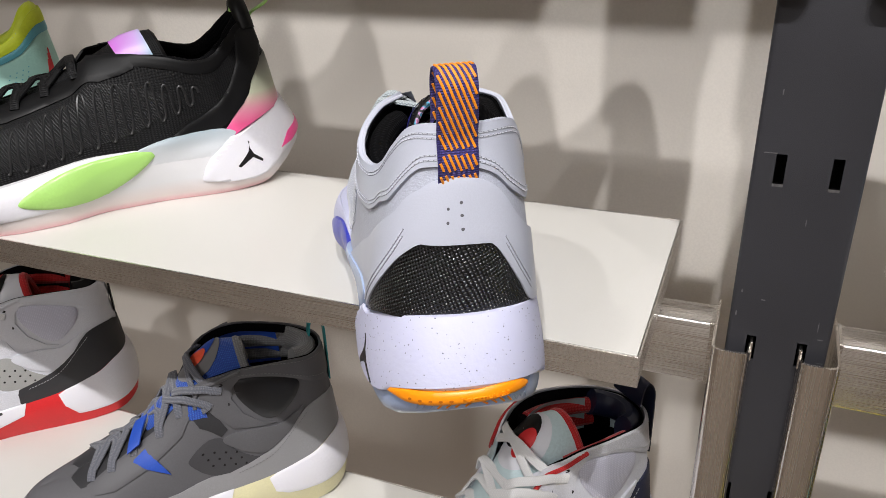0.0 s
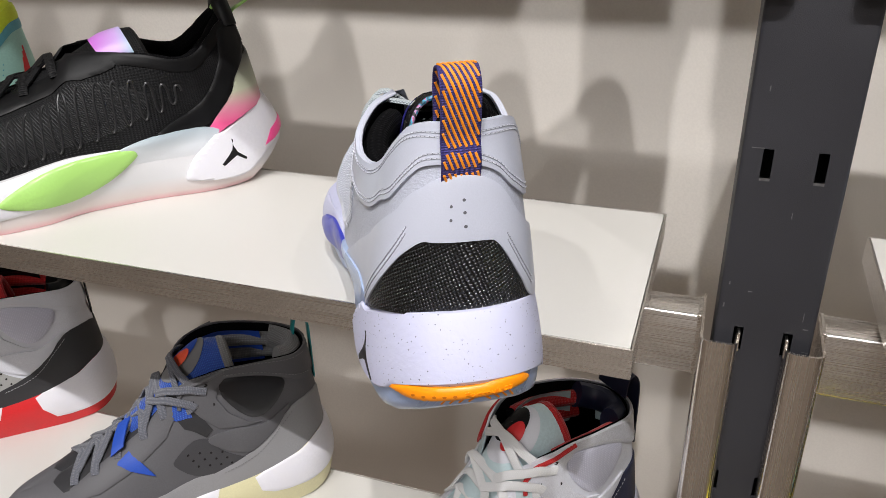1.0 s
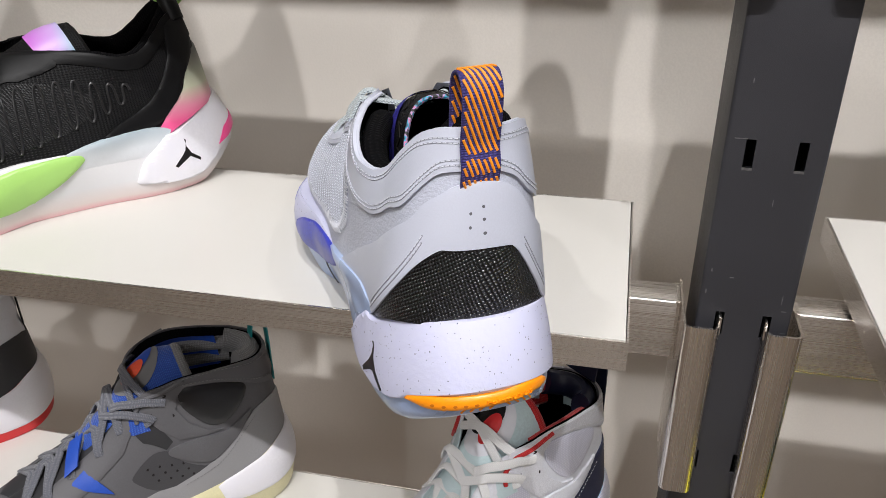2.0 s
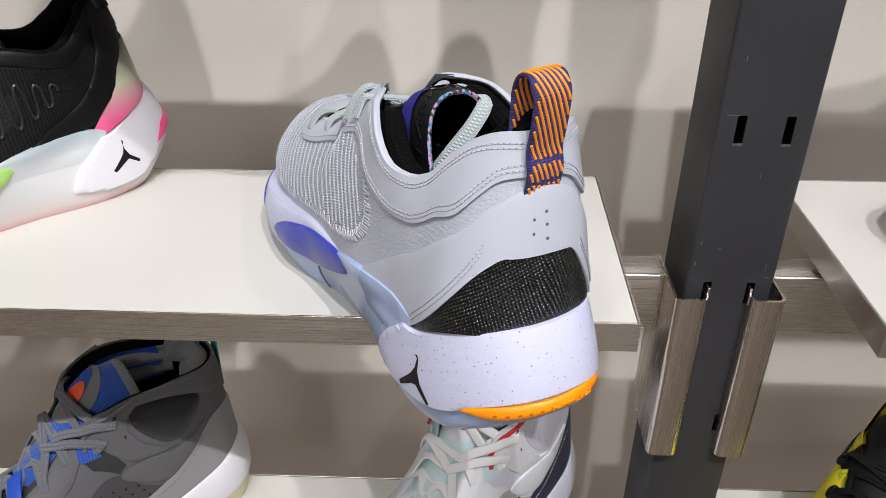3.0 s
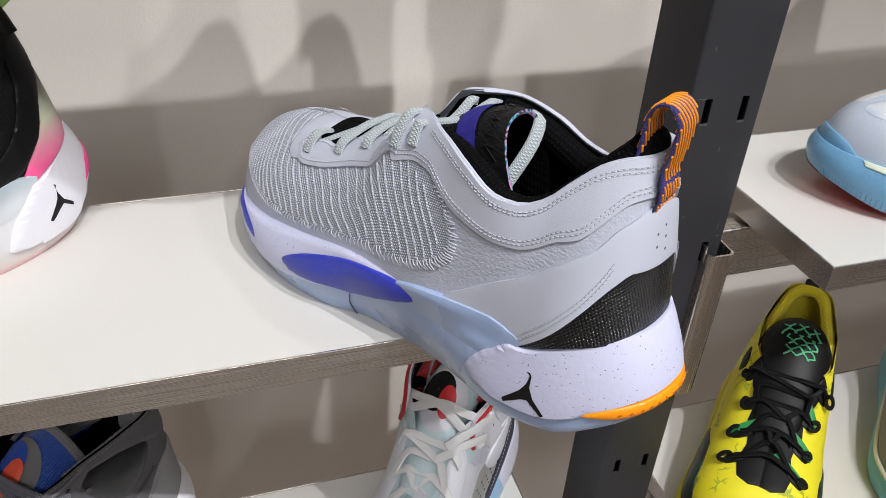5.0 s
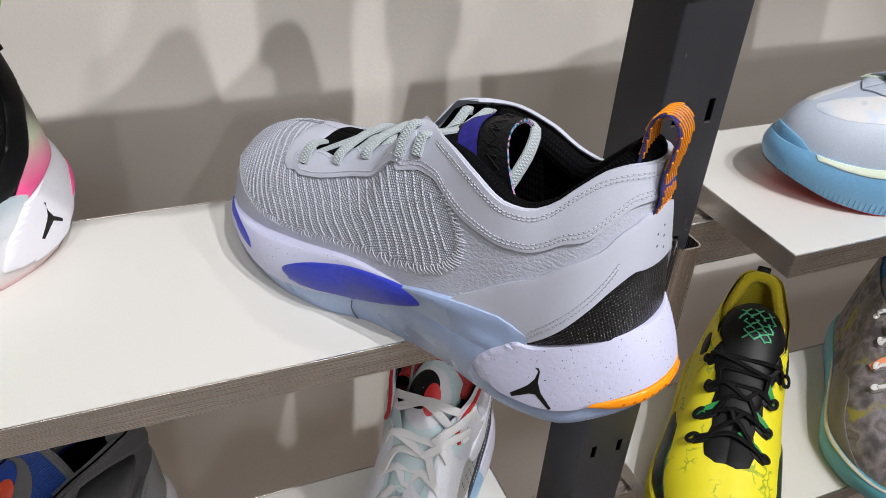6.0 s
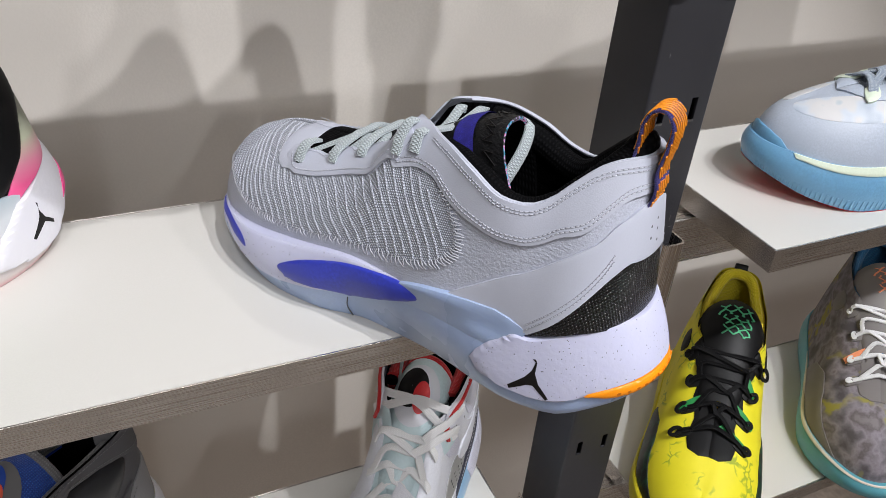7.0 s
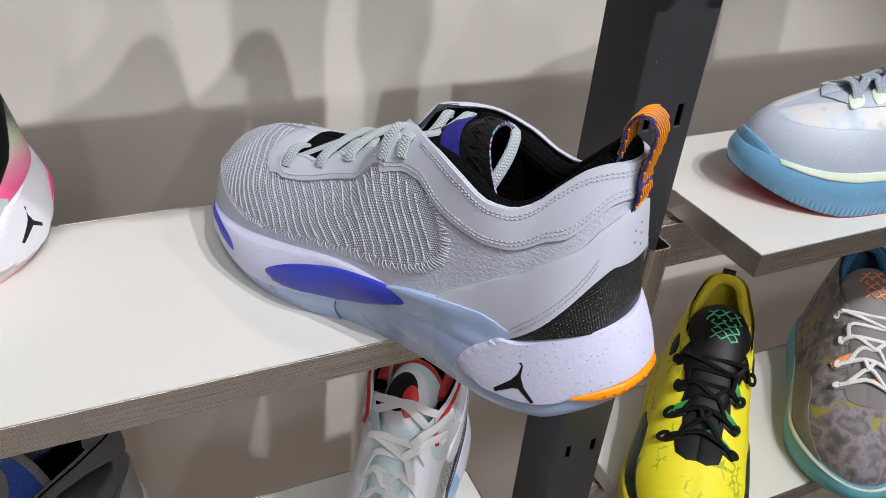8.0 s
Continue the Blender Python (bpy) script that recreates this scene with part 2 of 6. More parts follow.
def prism_mesh(outline, z0, z1):
    bm = bmesh.new()
    lo = [bm.verts.new((x, y, z0)) for x, y in outline]
    hi = [bm.verts.new((x, y, z1)) for x, y in outline]
    n = len(outline)
    for i in range(n):
        bm.faces.new((lo[i], lo[(i + 1) % n], hi[(i + 1) % n], hi[i]))
    bm.faces.new(lo[::-1])
    bm.faces.new(hi)
    bmesh.ops.recalc_face_normals(bm, faces=bm.faces[:])
    return bm


def ribbon_mesh(line, t, z0, z1):
    """A folded sheet of thickness t that follows a plan line, upright."""
    p = np.array(line)
    d = np.gradient(p, axis=0)
    n = np.stack([-d[:, 1], d[:, 0]], 1)
    n /= np.linalg.norm(n, axis=1)[:, None]
    a, b = p + n * t / 2, p - n * t / 2
    return prism_mesh([tuple(q) for q in a] + [tuple(q) for q in b[::-1]], z0, z1)


def sweep(bm, pts, w, h, normals, closed=False, sides=8):
    """A rounded strap or cord of width w and thickness h along points; normals give its upper side."""
    p, nn = np.array(pts, float), np.array(normals, float)
    d = np.gradient(p, axis=0) if not closed else np.roll(p, -1, 0) - np.roll(p, 1, 0)
    d /= np.linalg.norm(d, axis=1)[:, None] + 1e-12
    s = np.cross(d, nn)
    s /= np.linalg.norm(s, axis=1)[:, None] + 1e-12
    nn = np.cross(s, d)
    rings = []
    layer = bm.loops.layers.uv.verify()
    run = np.concatenate([[0], np.cumsum(np.linalg.norm(np.diff(p, axis=0), axis=1))])
    for i in range(len(p)):
        ring = []
        for k in range(sides):
            a = 2 * math.pi * (k + 0.5) / sides
            ca, sa = math.cos(a), math.sin(a)
            q = 0.45 if w > 1.6 * h else 1.0
            y = math.copysign(abs(ca) ** q, ca) * w / 2
            z = math.copysign(abs(sa) ** q, sa) * h / 2
            ring.append(bm.verts.new(p[i] + s[i] * y + nn[i] * z))
        rings.append(ring)
    m = len(rings)
    for i in range(m if closed else m - 1):
        a, b = rings[i], rings[(i + 1) % m]
        for k in range(sides):
            f = bm.faces.new((a[k], b[k], b[(k + 1) % sides], a[(k + 1) % sides]))
            j = i + 1 if i + 1 < m else i
            for loop, (q, c) in zip(f.loops, ((i, k), (j, k), (j, k + 1), (i, k + 1))):
                loop[layer].uv = (2 * w * c / sides, run[q])
    if not closed:
        bm.faces.new(rings[0])
        bm.faces.new(rings[-1][::-1])
    return bm


def spread(pts, n):
    """n points evenly along a smooth line through pts (Catmull-Rom)."""
    p = np.array(pts, float)
    if len(p) > 2:
        q = np.vstack([2 * p[0] - p[1], p, 2 * p[-1] - p[-2]])
        out = []
        for i in range(1, len(q) - 2):
            for t in np.linspace(0, 1, 24, endpoint=False):
                out.append(0.5 * (2 * q[i] + (q[i + 1] - q[i - 1]) * t + (2 * q[i - 1] - 5 * q[i] + 4 * q[i + 1] - q[i + 2]) * t * t
                                  + (3 * q[i] - q[i - 1] - 3 * q[i + 1] + q[i + 2]) * t ** 3))
        out.append(p[-1])
        p = np.array(out)
    s = np.concatenate([[0], np.cumsum(np.linalg.norm(np.diff(p, axis=0), axis=1))])
    at = np.linspace(0, s[-1], n)
    return np.stack([np.interp(at, s, p[:, k]) for k in range(p.shape[1])], 1)


# ---- shoes: a surface round a last ----
def graph(pairs):
    """A smooth function through (u, value) pairs."""
    u = np.array([p[0] for p in pairs], float)
    v = np.array([p[1] for p in pairs], float)
    m = np.zeros(len(u))
    s = np.diff(v) / np.diff(u)
    for i in range(1, len(u) - 1):
        m[i] = 0 if s[i - 1] * s[i] <= 0 else 2 * s[i - 1] * s[i] / (s[i - 1] + s[i])
    m[0], m[-1] = s[0], s[-1]
    ux = np.linspace(u[0], u[-1], 400)
    k = np.clip(np.searchsorted(u, ux) - 1, 0, len(u) - 2)
    h = u[k + 1] - u[k]
    t = (ux - u[k]) / h
    vy = (v[k] * (1 + 2 * t) * (1 - t) ** 2 + m[k] * h * t * (1 - t) ** 2 + v[k + 1] * t * t * (3 - 2 * t) + m[k + 1] * h * t * t * (t - 1))
    return lambda q: np.interp(q, ux, vy)


class Last:
    """The outer skin of a shoe. Own axes: x from heel to toe, y to its left, z up from the floor.
    phi runs round it (0 heel, 0.25 left side, 0.5 toe, 0.75 right side), r from bottom edge to top edge."""

    def __init__(self, length, low_left, low_right, low_z, top_w, top_z, heel_in=0.03, toe_in=0.12, bulge=None, mid=None, heel_round=0.13, toe_round=0.22, push=None, skew=None):
        self.length = length
        self.wl, self.wr, self.lz = graph(low_left), graph(low_right), graph(low_z)
        self.tw, self.tz = graph(top_w), graph(top_z)
        self.heel_in, self.toe_in = heel_in, toe_in
        self.bulge = graph(bulge or [(0, 0.3), (0.4, 0.5), (0.6, 1), (1, 1)])
        self.mid = graph(mid or [(0, 0), (0.4, 0), (1, 0.0)])
        self.hr, self.tr = heel_round, toe_round
        self.push = push
        self.start = 0.0
        self.dip = None      # how much lower the left side's top edge is
        self.skew = graph(skew) if skew else None

    def cap(self, u, e=2.4):
        a = np.clip(1 - u / self.hr, 0, 1)
        b = np.clip(1 - (1 - u) / self.tr, 0, 1)
        return (np.clip(1 - a ** e, 0, 1) ** (1 / e)) * (np.clip(1 - b ** 2.2, 0, 1) ** (1 / 2.2))

    def raw(self, phi, r):
        phi, r = np.broadcast_arrays(np.asarray(phi, float), np.asarray(r, float))
        t = 2 * np.pi * phi
        u = (1 - np.cos(t)) / 2
        side = np.sign(np.sin(t))
        cap = self.cap(u)
        w = np.where(side > 0, self.wl(u), self.wr(u))
        bx, by, bz = self.length * u, side * w * cap, self.lz(u)
        ut = self.heel_in + (1 - self.toe_in - self.heel_in) * u
        if self.skew is not None:
            ut = self.skew(u)
        tx, ty, tz = self.length * ut, self.length * self.mid(ut) + side * self.tw(ut) * cap, self.tz(ut)
        if self.dip is not None:
            tz = tz - np.where(side > 0, self.dip(ut), 0.0)
        k = self.bulge(u)
        a = r * np.pi / 2
        hor = (1 - k) * r + k * (1 - np.cos(a))
        ver = (1 - k) * r + k * np.sin(a)
        x, y, z = bx + (tx - bx) * hor, by + (ty - by) * hor, bz + (tz - bz) * ver
        if self.push is not None:
            d = self.push(u, r)
            x = x - d * np.clip(1 - u / self.hr, 0, 1) + d * np.clip(1 - (1 - u) / self.tr, 0, 1)
            y = y + side * d * cap
        return np.stack([x + self.start, y, z], -1)

    def keep(self, phi, r):
        """Heights on a dipped side that lie level with the same heights on the other."""
        if self.dip is None:
            return r
        t = 2 * np.pi * np.asarray(phi)
        u = (1 - np.cos(t)) / 2
        ut = self.heel_in + (1 - self.toe_in - self.heel_in) * u
        tall = self.tz(ut) - self.lz(u)
        return np.minimum(1.0, r * tall / (tall - np.where(np.sin(t) > 0, self.dip(ut), 0.0)))

    def normal(self, phi, r):
        e = 1e-3
        r = np.asarray(r, float)
        a = self.raw(np.asarray(phi) + e, r) - self.raw(np.asarray(phi) - e, r)
        b = self.raw(phi, np.minimum(r + e, 1.0)) - self.raw(phi, np.maximum(r - e, 0.0))
        n = np.cross(b, a)
        return n / (np.linalg.norm(n, axis=-1, keepdims=True) + 1e-12)

    def at(self, phi, r, off=0.0):
        return self.raw(phi, r) + self.normal(phi, r) * np.asarray(off)[..., None]


def grid_mesh(points, uv=None, close=False, flip=False):
    """A mesh over rows of points."""
    bm = bmesh.new()
    rows = [[bm.verts.new(q) for q in row] for row in points]
    layer = bm.loops.layers.uv.new("UVMap") if uv is not None else None
    n, m = len(rows), len(rows[0])
    for i in range(n - 1):
        for j in range(m if close else m - 1):
            k = (j + 1) % m
            q = [(i, j), (i, k), (i + 1, k), (i + 1, j)]
            if flip:
                q = q[::-1]
            f = bm.faces.new([rows[a][b] for a, b in q])
            if layer:
                for loop, (a, b) in zip(f.loops, q):
                    loop[layer].uv = uv[a][b]
    return bm


ROUND, TALL = 0.62, 0.10     # metres that phi and r stand for on a shoe


def skin(last, r0=0.0, r1=1.0, off=0.0, n=112, m=16, flip=False):
    """The whole skin of a last between two heights, as one sheet."""
    phi = (np.arange(n) + 0.0) / n
    rr = np.linspace(r0, r1, m)
    pts = [last.at(phi, np.full(n, r), off) for r in rr]
    uv = [[(p * ROUND, r * TALL) for p in phi] for r in rr]
    bm = grid_mesh(pts, uv, close=True, flip=not flip)
    bmesh.ops.remove_doubles(bm, verts=bm.verts[:], dist=0.00002)
    return bm


def cap_over(bm, last, r, off=0.0, n=56, up=True):
    """Closes a skin at one height by strips from side to side."""
    phi = np.linspace(0, 0.5, n)
    a, b = last.at(phi, np.full(n, r), off), last.at(1 - phi, np.full(n, r), off)
    rows = []
    for i in range(n):
        rows.append([bm.verts.new(a[i] + (b[i] - a[i]) * t) for t in (0, 0.2, 0.4, 0.6, 0.8, 1)])
    for i in range(n - 1):
        for k in range(5):
            q = (rows[i][k], rows[i + 1][k], rows[i + 1][k + 1], rows[i][k + 1])
            bm.faces.new(q if not up else q[::-1])
    return bm


def even(poly, step=0.002):
    """The outline with points at even steps; corners are kept."""
    out = []
    p = [(a * ROUND, b * TALL) for a, b in poly]
    for (x0, y0), (x1, y1) in zip(p, p[1:] + p[:1]):
        k = max(1, int(math.hypot(x1 - x0, y1 - y0) / step))
        out += [(x0 + (x1 - x0) * i / k, y0 + (y1 - y0) * i / k) for i in range(k)]
    return out


def rounded(poly, n=8, closed=True):
    """A smooth outline through control points (phi, r)."""
    p = list(poly)
    q = [p[-1]] + p + p[:2] if closed else [p[0]] + p + [p[-1]]
    out = []
    for i in range(1, len(q) - 2):
        a, b, c, d = (np.array(q[i + k - 1], float) for k in range(4))
        for t in np.linspace(0, 1, n, endpoint=False):
            v = 0.5 * (2 * b + (c - a) * t + (2 * a - 5 * b + 4 * c - d) * t * t + (3 * b - a - 3 * c + d) * t ** 3)
            out.append((float(v[0]), float(v[1])))
    if not closed:
        out.append(tuple(p[-1]))
    return out


def patch(last, poly, thick=0.0012, base=0.0, grain=0.0035, dome=0.0, edge=0.6, sink=0.0):
    """A piece of material laid on a last: its outline in (phi, r), standing proud by thick, with a rim."""
    rim = even(poly)
    xs, ys = [p[0] for p in rim], [p[1] for p in rim]
    pts = [Vector(p) for p in rim]
    n = len(pts)
    rim_a = np.array(rim)
    for gx in np.arange(min(xs), max(xs), grain):
        for gy in np.arange(min(ys), max(ys), grain):
            if np.min(np.hypot(rim_a[:, 0] - gx, rim_a[:, 1] - gy)) > 0.0011:
                pts.append(Vector((gx, gy)))
    edges = [(i, (i + 1) % n) for i in range(n)]
    v, e, f, vo, eo, fo = delaunay_2d_cdt(pts, edges, [list(range(n))], 1, 1e-7)
    on_rim = {i for i, src in enumerate(vo) if any(s < n for s in src)}
    phi = np.array([p[0] / ROUND for p in v])
    r = last.keep(phi, np.clip(np.array([p[1] / TALL for p in v]), 0, 1))
    far = np.array([np.min(np.hypot(rim_a[:, 0] - p[0], rim_a[:, 1] - p[1])) for p in v])
    lift = base + thick * (edge + (1 - edge) * np.clip(far / 0.0015, 0, 1))
    if dome:
        lift = lift + dome * np.sqrt(np.clip(far / max(far.max(), 1e-6), 0, 1))
    if sink:
        f0 = np.clip(r / sink, 0, 1)
        lift = -0.0022 + (lift + 0.0022) * f0 * f0 * (3 - 2 * f0)
    top = last.at(phi, r, lift)
    low = last.at(phi, r, np.full(len(phi), base - 0.0008))
    bm = bmesh.new()
    uvl = bm.loops.layers.uv.new("UVMap")
    tv = [bm.verts.new(q) for q in top]
    lv = {i: bm.verts.new(low[i]) for i in on_rim}
    count = {}
    for face in f:
        a, b, c = (np.array(top[i]) for i in face[:3])
        nn = last.normal(phi[face[0]], r[face[0]])
        order = face if np.dot(np.cross(b - a, c - a), nn) > 0 else face[::-1]
        try:
            g = bm.faces.new([tv[i] for i in order])
        except ValueError:
            continue
        for loop, i in zip(g.loops, order):
            loop[uvl].uv = (v[i][0], v[i][1])
        for i, j in zip(order, list(order[1:]) + [order[0]]):
            count[(i, j)] = 1
    for i, j in list(count):
        if (j, i) not in count and i in lv and j in lv:
            bm.faces.new((tv[j], tv[i], lv[i], lv[j]))
    return bm


def stitches(last, lines, off=0.0015, step=0.0025, size=0.0018, thick=0.0006):
    """Short raised threads along lines in (phi, r)."""
    bm = bmesh.new()
    for line in lines:
        p = np.array([(a, b) for a, b in line])
        xyz = last.at(p[:, 0], last.keep(p[:, 0], np.clip(p[:, 1], 0, 1)), np.full(len(p), off))
        s = np.concatenate([[0], np.cumsum(np.linalg.norm(np.diff(xyz, axis=0), axis=1))])
        at = np.arange(step / 2, s[-1], step)
        for q in at:
            ends = [np.array([np.interp(q + d, s, xyz[:, k]) for k in range(3)]) for d in (-size / 2, 0, size / 2)]
            ph, r = np.interp(q, s, p[:, 0]), np.interp(q, s, p[:, 1])
            nn = last.normal(ph, np.clip(r, 0, 1))
            ends[1] = ends[1] + nn * thick * 0.5
            sweep(bm, ends, thick, thick * 0.8, [nn] * 3, sides=4)
    return bm


def seam_shade_lines(last, lines, off, wide=0.0008):
    """Thin dark strips under rows of stitches; their grey stands for a groove's shade."""
    bm = bmesh.new()
    for line in lines:
        p = spread([(a * ROUND, b * TALL) for a, b in line], 12 * len(line)) / [ROUND, TALL]
        r = last.keep(p[:, 0], np.clip(p[:, 1], 0, 1))
        sweep(bm, last.at(p[:, 0], r, np.full(len(p), off)), wide, 0.0004, last.normal(p[:, 0], r), sides=4)
    return bm


def cord(last, line, off, w, h, n=24):
    """A cord or rib that follows a line in (phi, r)."""
    p = spread(line, n)
    nn = last.normal(p[:, 0], np.clip(p[:, 1], 0, 1))
    return last.at(p[:, 0], np.clip(p[:, 1], 0, 1), np.full(n, off)), nn, w, h


# ---- the shop ----
def slab(name, x0, x1, y0, y1, z0, z1, material):
    ob = part(name, box_mesh(x0, x1, y0, y1, z0, z1), material)
    return tagged(ob, kind="structure")


WALL_Y = 0.578
tagged(slab("wall_north", -4, 4, WALL_Y, WALL_Y + 0.12, 0, 3.2, WALL_PAINT), "off-white painted shop wall behind the shoe shelves", "wall")
tagged(slab("floor", -4.12, 4.12, -5.12, WALL_Y + 0.12, -0.1, 0, FLOOR_MAT), "brown shop floor", "floor")
tagged(slab("ceiling", -4.12, 4.12, -5.12, WALL_Y + 0.12, 3.2, 3.3, CEILING_MAT), "pale shop ceiling", "ceiling")
tagged(slab("wall_west", -4.12, -4, -5, WALL_Y + 0.12, 0, 3.2, ROOM_MAT), "taupe shop wall", "wall")
tagged(slab("wall_east", 4, 4.12, -5, WALL_Y + 0.12, 0, 3.2, ROOM_MAT), "taupe shop wall", "wall")
tagged(slab("wall_south", -4.12, 4.12, -5.12, -5, 0, 3.2, ROOM_MAT), "taupe shop wall", "wall")

PITCH = 0.3487          # three slots of the upright
TOP = 1.2               # the middle shelf's upper face
DEPTH = 0.197
POST_X, POST_W, POST_D, POST_Y = 0.0715, 0.057, 0.055, 0.067


def shelf(x0, x1, z, label):
    """White board in a brushed steel tray, 21 mm thick."""
    root = tagged(new("shelf"), label, "shelf", "display shelves")
    root.location = (x0, 0, z - 0.0205)
    w, d, h, lip = x1 - x0, DEPTH, 0.0205, 0.0012
    part("board", box_mesh(lip + 0.0007, w - lip - 0.0007, lip + 0.0007, d - lip - 0.0007, 0.0015, h - 0.0003, 0.0003), LAMINATE, root, "white laminate board")
    part("front_edge", box_mesh(0, w, 0, lip, 0, h, 0.00015), STEEL, root, "brushed steel front edge")
    part("back_edge", box_mesh(0, w, d - lip, d, 0, h, 0.0004), STEEL, root)
    part("end_edge", box_mesh(0, lip, lip, d - lip, 0, h, 0.0004), STEEL, root)
    part("end_edge", box_mesh(w - lip, w, lip, d - lip, 0, h, 0.0004), STEEL, root)
    part("underside", box_mesh(lip, w - lip, lip, d - lip, 0, 0.0014), STEEL, root)
    return root


def support_bar(x0, x1, z):
    """Rectangular tube behind and under a shelf, open at its ends."""
    y0, y1, h, t = 0.090, 0.116, 0.047, 0.0016
    root = tagged(new("support_bar"), "brushed steel rectangular tube under the shelf", "bar", "shelf bars")
    root.location = (x0, y0, z - h)
    w, d = x1 - x0, y1 - y0
    part("tube", tube_mesh(w, d, h, t), STEEL, root)
    for x in (-0.0006, w - 0.0024):
        part("end_plate", box_mesh(x, x + 0.003, -0.0005, d + 0.0005, -0.0005, h + 0.0005, 0.0006), STEEL_EDGE, root)
    return root


def bracket(side, z):
    """Folded steel channel that hooks round one side of the post into its slot."""
    s = 1 if side > 0 else -1
    root = tagged(new("bracket"), "folded stainless steel channel hooked onto the post", "bracket", "shelf brackets")
    root.location = (POST_X, POST_Y, z)
    inner, outer, front, back, t, r = s * 0.0146, s * 0.0355, -0.0095, 0.052, 0.0018, 0.0050
    outline = [(inner, 0.004)]
    for k in range(7):
        a = math.pi / 2 * k / 6
        outline.append((inner + s * r * (1 - math.cos(a)), front + r - r * math.sin(a)))
    for k in range(7):
        a = math.pi / 2 * k / 6
        outline.append((outer - s * r * (1 - math.sin(a)), front + r * (1 - math.cos(a))))
    outline.append((outer, back))
    part("channel", ribbon_mesh(outline, t, -0.141, 0.0), STEEL_UP, root)
    part("hook", box_mesh(min(inner, inner - s * 0.0016), max(inner, inner - s * 0.0016), -0.004, 0.012, -0.008, 0.0055, 0.0003), STEEL_EDGE, root)
    return root


def upright():
    root = tagged(new("upright_post"), "charcoal powder-coated steel post with paired slots", "post")
    root.location = (POST_X, POST_Y, 0.0)
    hw, d, t, r, top = POST_W / 2, POST_D, 0.002, 0.0025, 2.3
    slot_x, sw = 0.0142, 0.0056
    for s in (-1, 1):
        o = [(s * (slot_x + sw / 2), 0.0), (s * (hw - r), 0.0)]
        o += [(s * (hw - r + r * math.sin(a)), r - r * math.cos(a)) for a in (math.pi / 8 * k for k in range(1, 5))]
        o += [(s * hw, d), (s * (hw - t), d), (s * (hw - t), t + r)]
        o += [(s * (hw - t - 0.001), t), (s * (slot_x + sw / 2), t)]
        part("side_face", prism_mesh(o, 0, top), POST_PAINT, root)
    part("middle_face", box_mesh(-slot_x + sw / 2, slot_x - sw / 2, 0, t, 0, top), POST_PAINT, root)
    part("back_face", box_mesh(-hw + t, hw - t, d - t, d, 0, top), POST_PAINT, root)
    slot_top = [1.3025 - 0.11623 * k for k in range(-6, 11)]
    for s in (-1, 1):
        edges = [top] + [v for z in slot_top for v in (z, z - 0.0172)] + [0.0]
        for k in range(0, len(edges) - 1, 2):
            part("slot_bridge", box_mesh(s * slot_x - sw / 2, s * slot_x + sw / 2, 0, t, edges[k + 1], edges[k]), POST_PAINT, root)
    # worn paint at slot rims
    for s, dz in ((-1, 0), (1, 0)):
        part("scuff", box_mesh(s * slot_x - sw / 2, s * slot_x + sw / 2, -0.0002, 0.0019, 1.2836, 1.2853), SCUFF, root, "bare metal scuff below a slot")
    for x, z, w, t in ((-0.024, 1.215, .0008, .0022), (-0.0255, 1.199, .0008, .003), (0.0205, 1.196, .0004, .006), (0.0215, 1.1905, .003, .0006), (0.0235, 1.1745, .0035, .0004), (-0.0125, 1.2115, .0024, .0006), (0.0035, 1.262, .0005, .004), (-0.019, 1.335, .0006, .003)):
        part("scratch", box_mesh(x, x + w, -0.00012, 0.0005, z, z + t), SCUFF, root)
    part("scuff", box_mesh(-0.0235, -0.0165, -0.0002, 0.001, 1.3026, 1.3031), SCUFF, root)
    return root


upright()
for level in range(-1, 3):
    z = TOP + PITCH * level
    shelf(-1.35, 0.0, z, "white laminate shelf board with brushed steel edges")
    shelf(0.1405, 1.45, z, "white laminate shelf board with brushed steel edges")
    support_bar(-1.35, POST_X - 0.0355 - 0.0016, z - 0.0237)
    support_bar(POST_X + 0.0355 + 0.0016, 1.45, z - 0.0237)
    for s in (-1, 1):
        bracket(s, z - 0.0215)


# ---- the shoes ----
def thing(name, label, category, group, place, heading, tilt=(0, 0)):
    ob = tagged(new(name), label, category, group)
    ob.matrix_world = pose(*place, tilt[0], tilt[1], heading)
    return ob


def mirrored(poly):
    return [(1 - a, b) for a, b in poly]


def other_side(poly):
    return [(-a, b) for a, b in poly]


GREY_LEATHER = pebbled("light_grey_grained_leather", (0.46, 0.48, 0.565), 1000, 0.34, 0.44)
GREY_SMOOTH = surface("pale_grey_smooth_leather", (0.485, 0.505, 0.59), 0.38, vary=0.03, big=22, fine=1300, bump=0.10)
FOAM = speckled("white_speckled_foam", (0.575, 0.585, 0.76), (0.03, 0.03, 0.05), size=560, density=0.2)
BLACK_LINING = woven("black_mesh_lining", (0.0012, 0.0012, 0.0016), (0.0065, 0.0065, 0.0075), 0.0021, 0.85, sheen=0.0, gloss=0.08)
BLACK_MESH = woven("black_ballistic_mesh", (0.0006, 0.0006, 0.0012), (0.016, 0.0165, 0.020), 0.0018, 0.26, 1.0, tilt=0.35, sheen=0.0, gloss=0.6)
BLACK_LEATHER = pebbled("black_grained_leather", (0.007, 0.007, 0.008), 800, 0.5, 0.5, gloss=0.25)
KNIT = woven("grey_ribbed_knit", (0.25, 0.265, 0.32), (0.84, 0.89, 0.98), 0.0012, 0.75, 1.0, tilt=0.6)
KNIT_RIB = woven("grey_knit_rib", (0.40, 0.42, 0.50), (0.88, 0.91, 0.98), 0.0011, 0.7, 1.0, tilt=0.7)
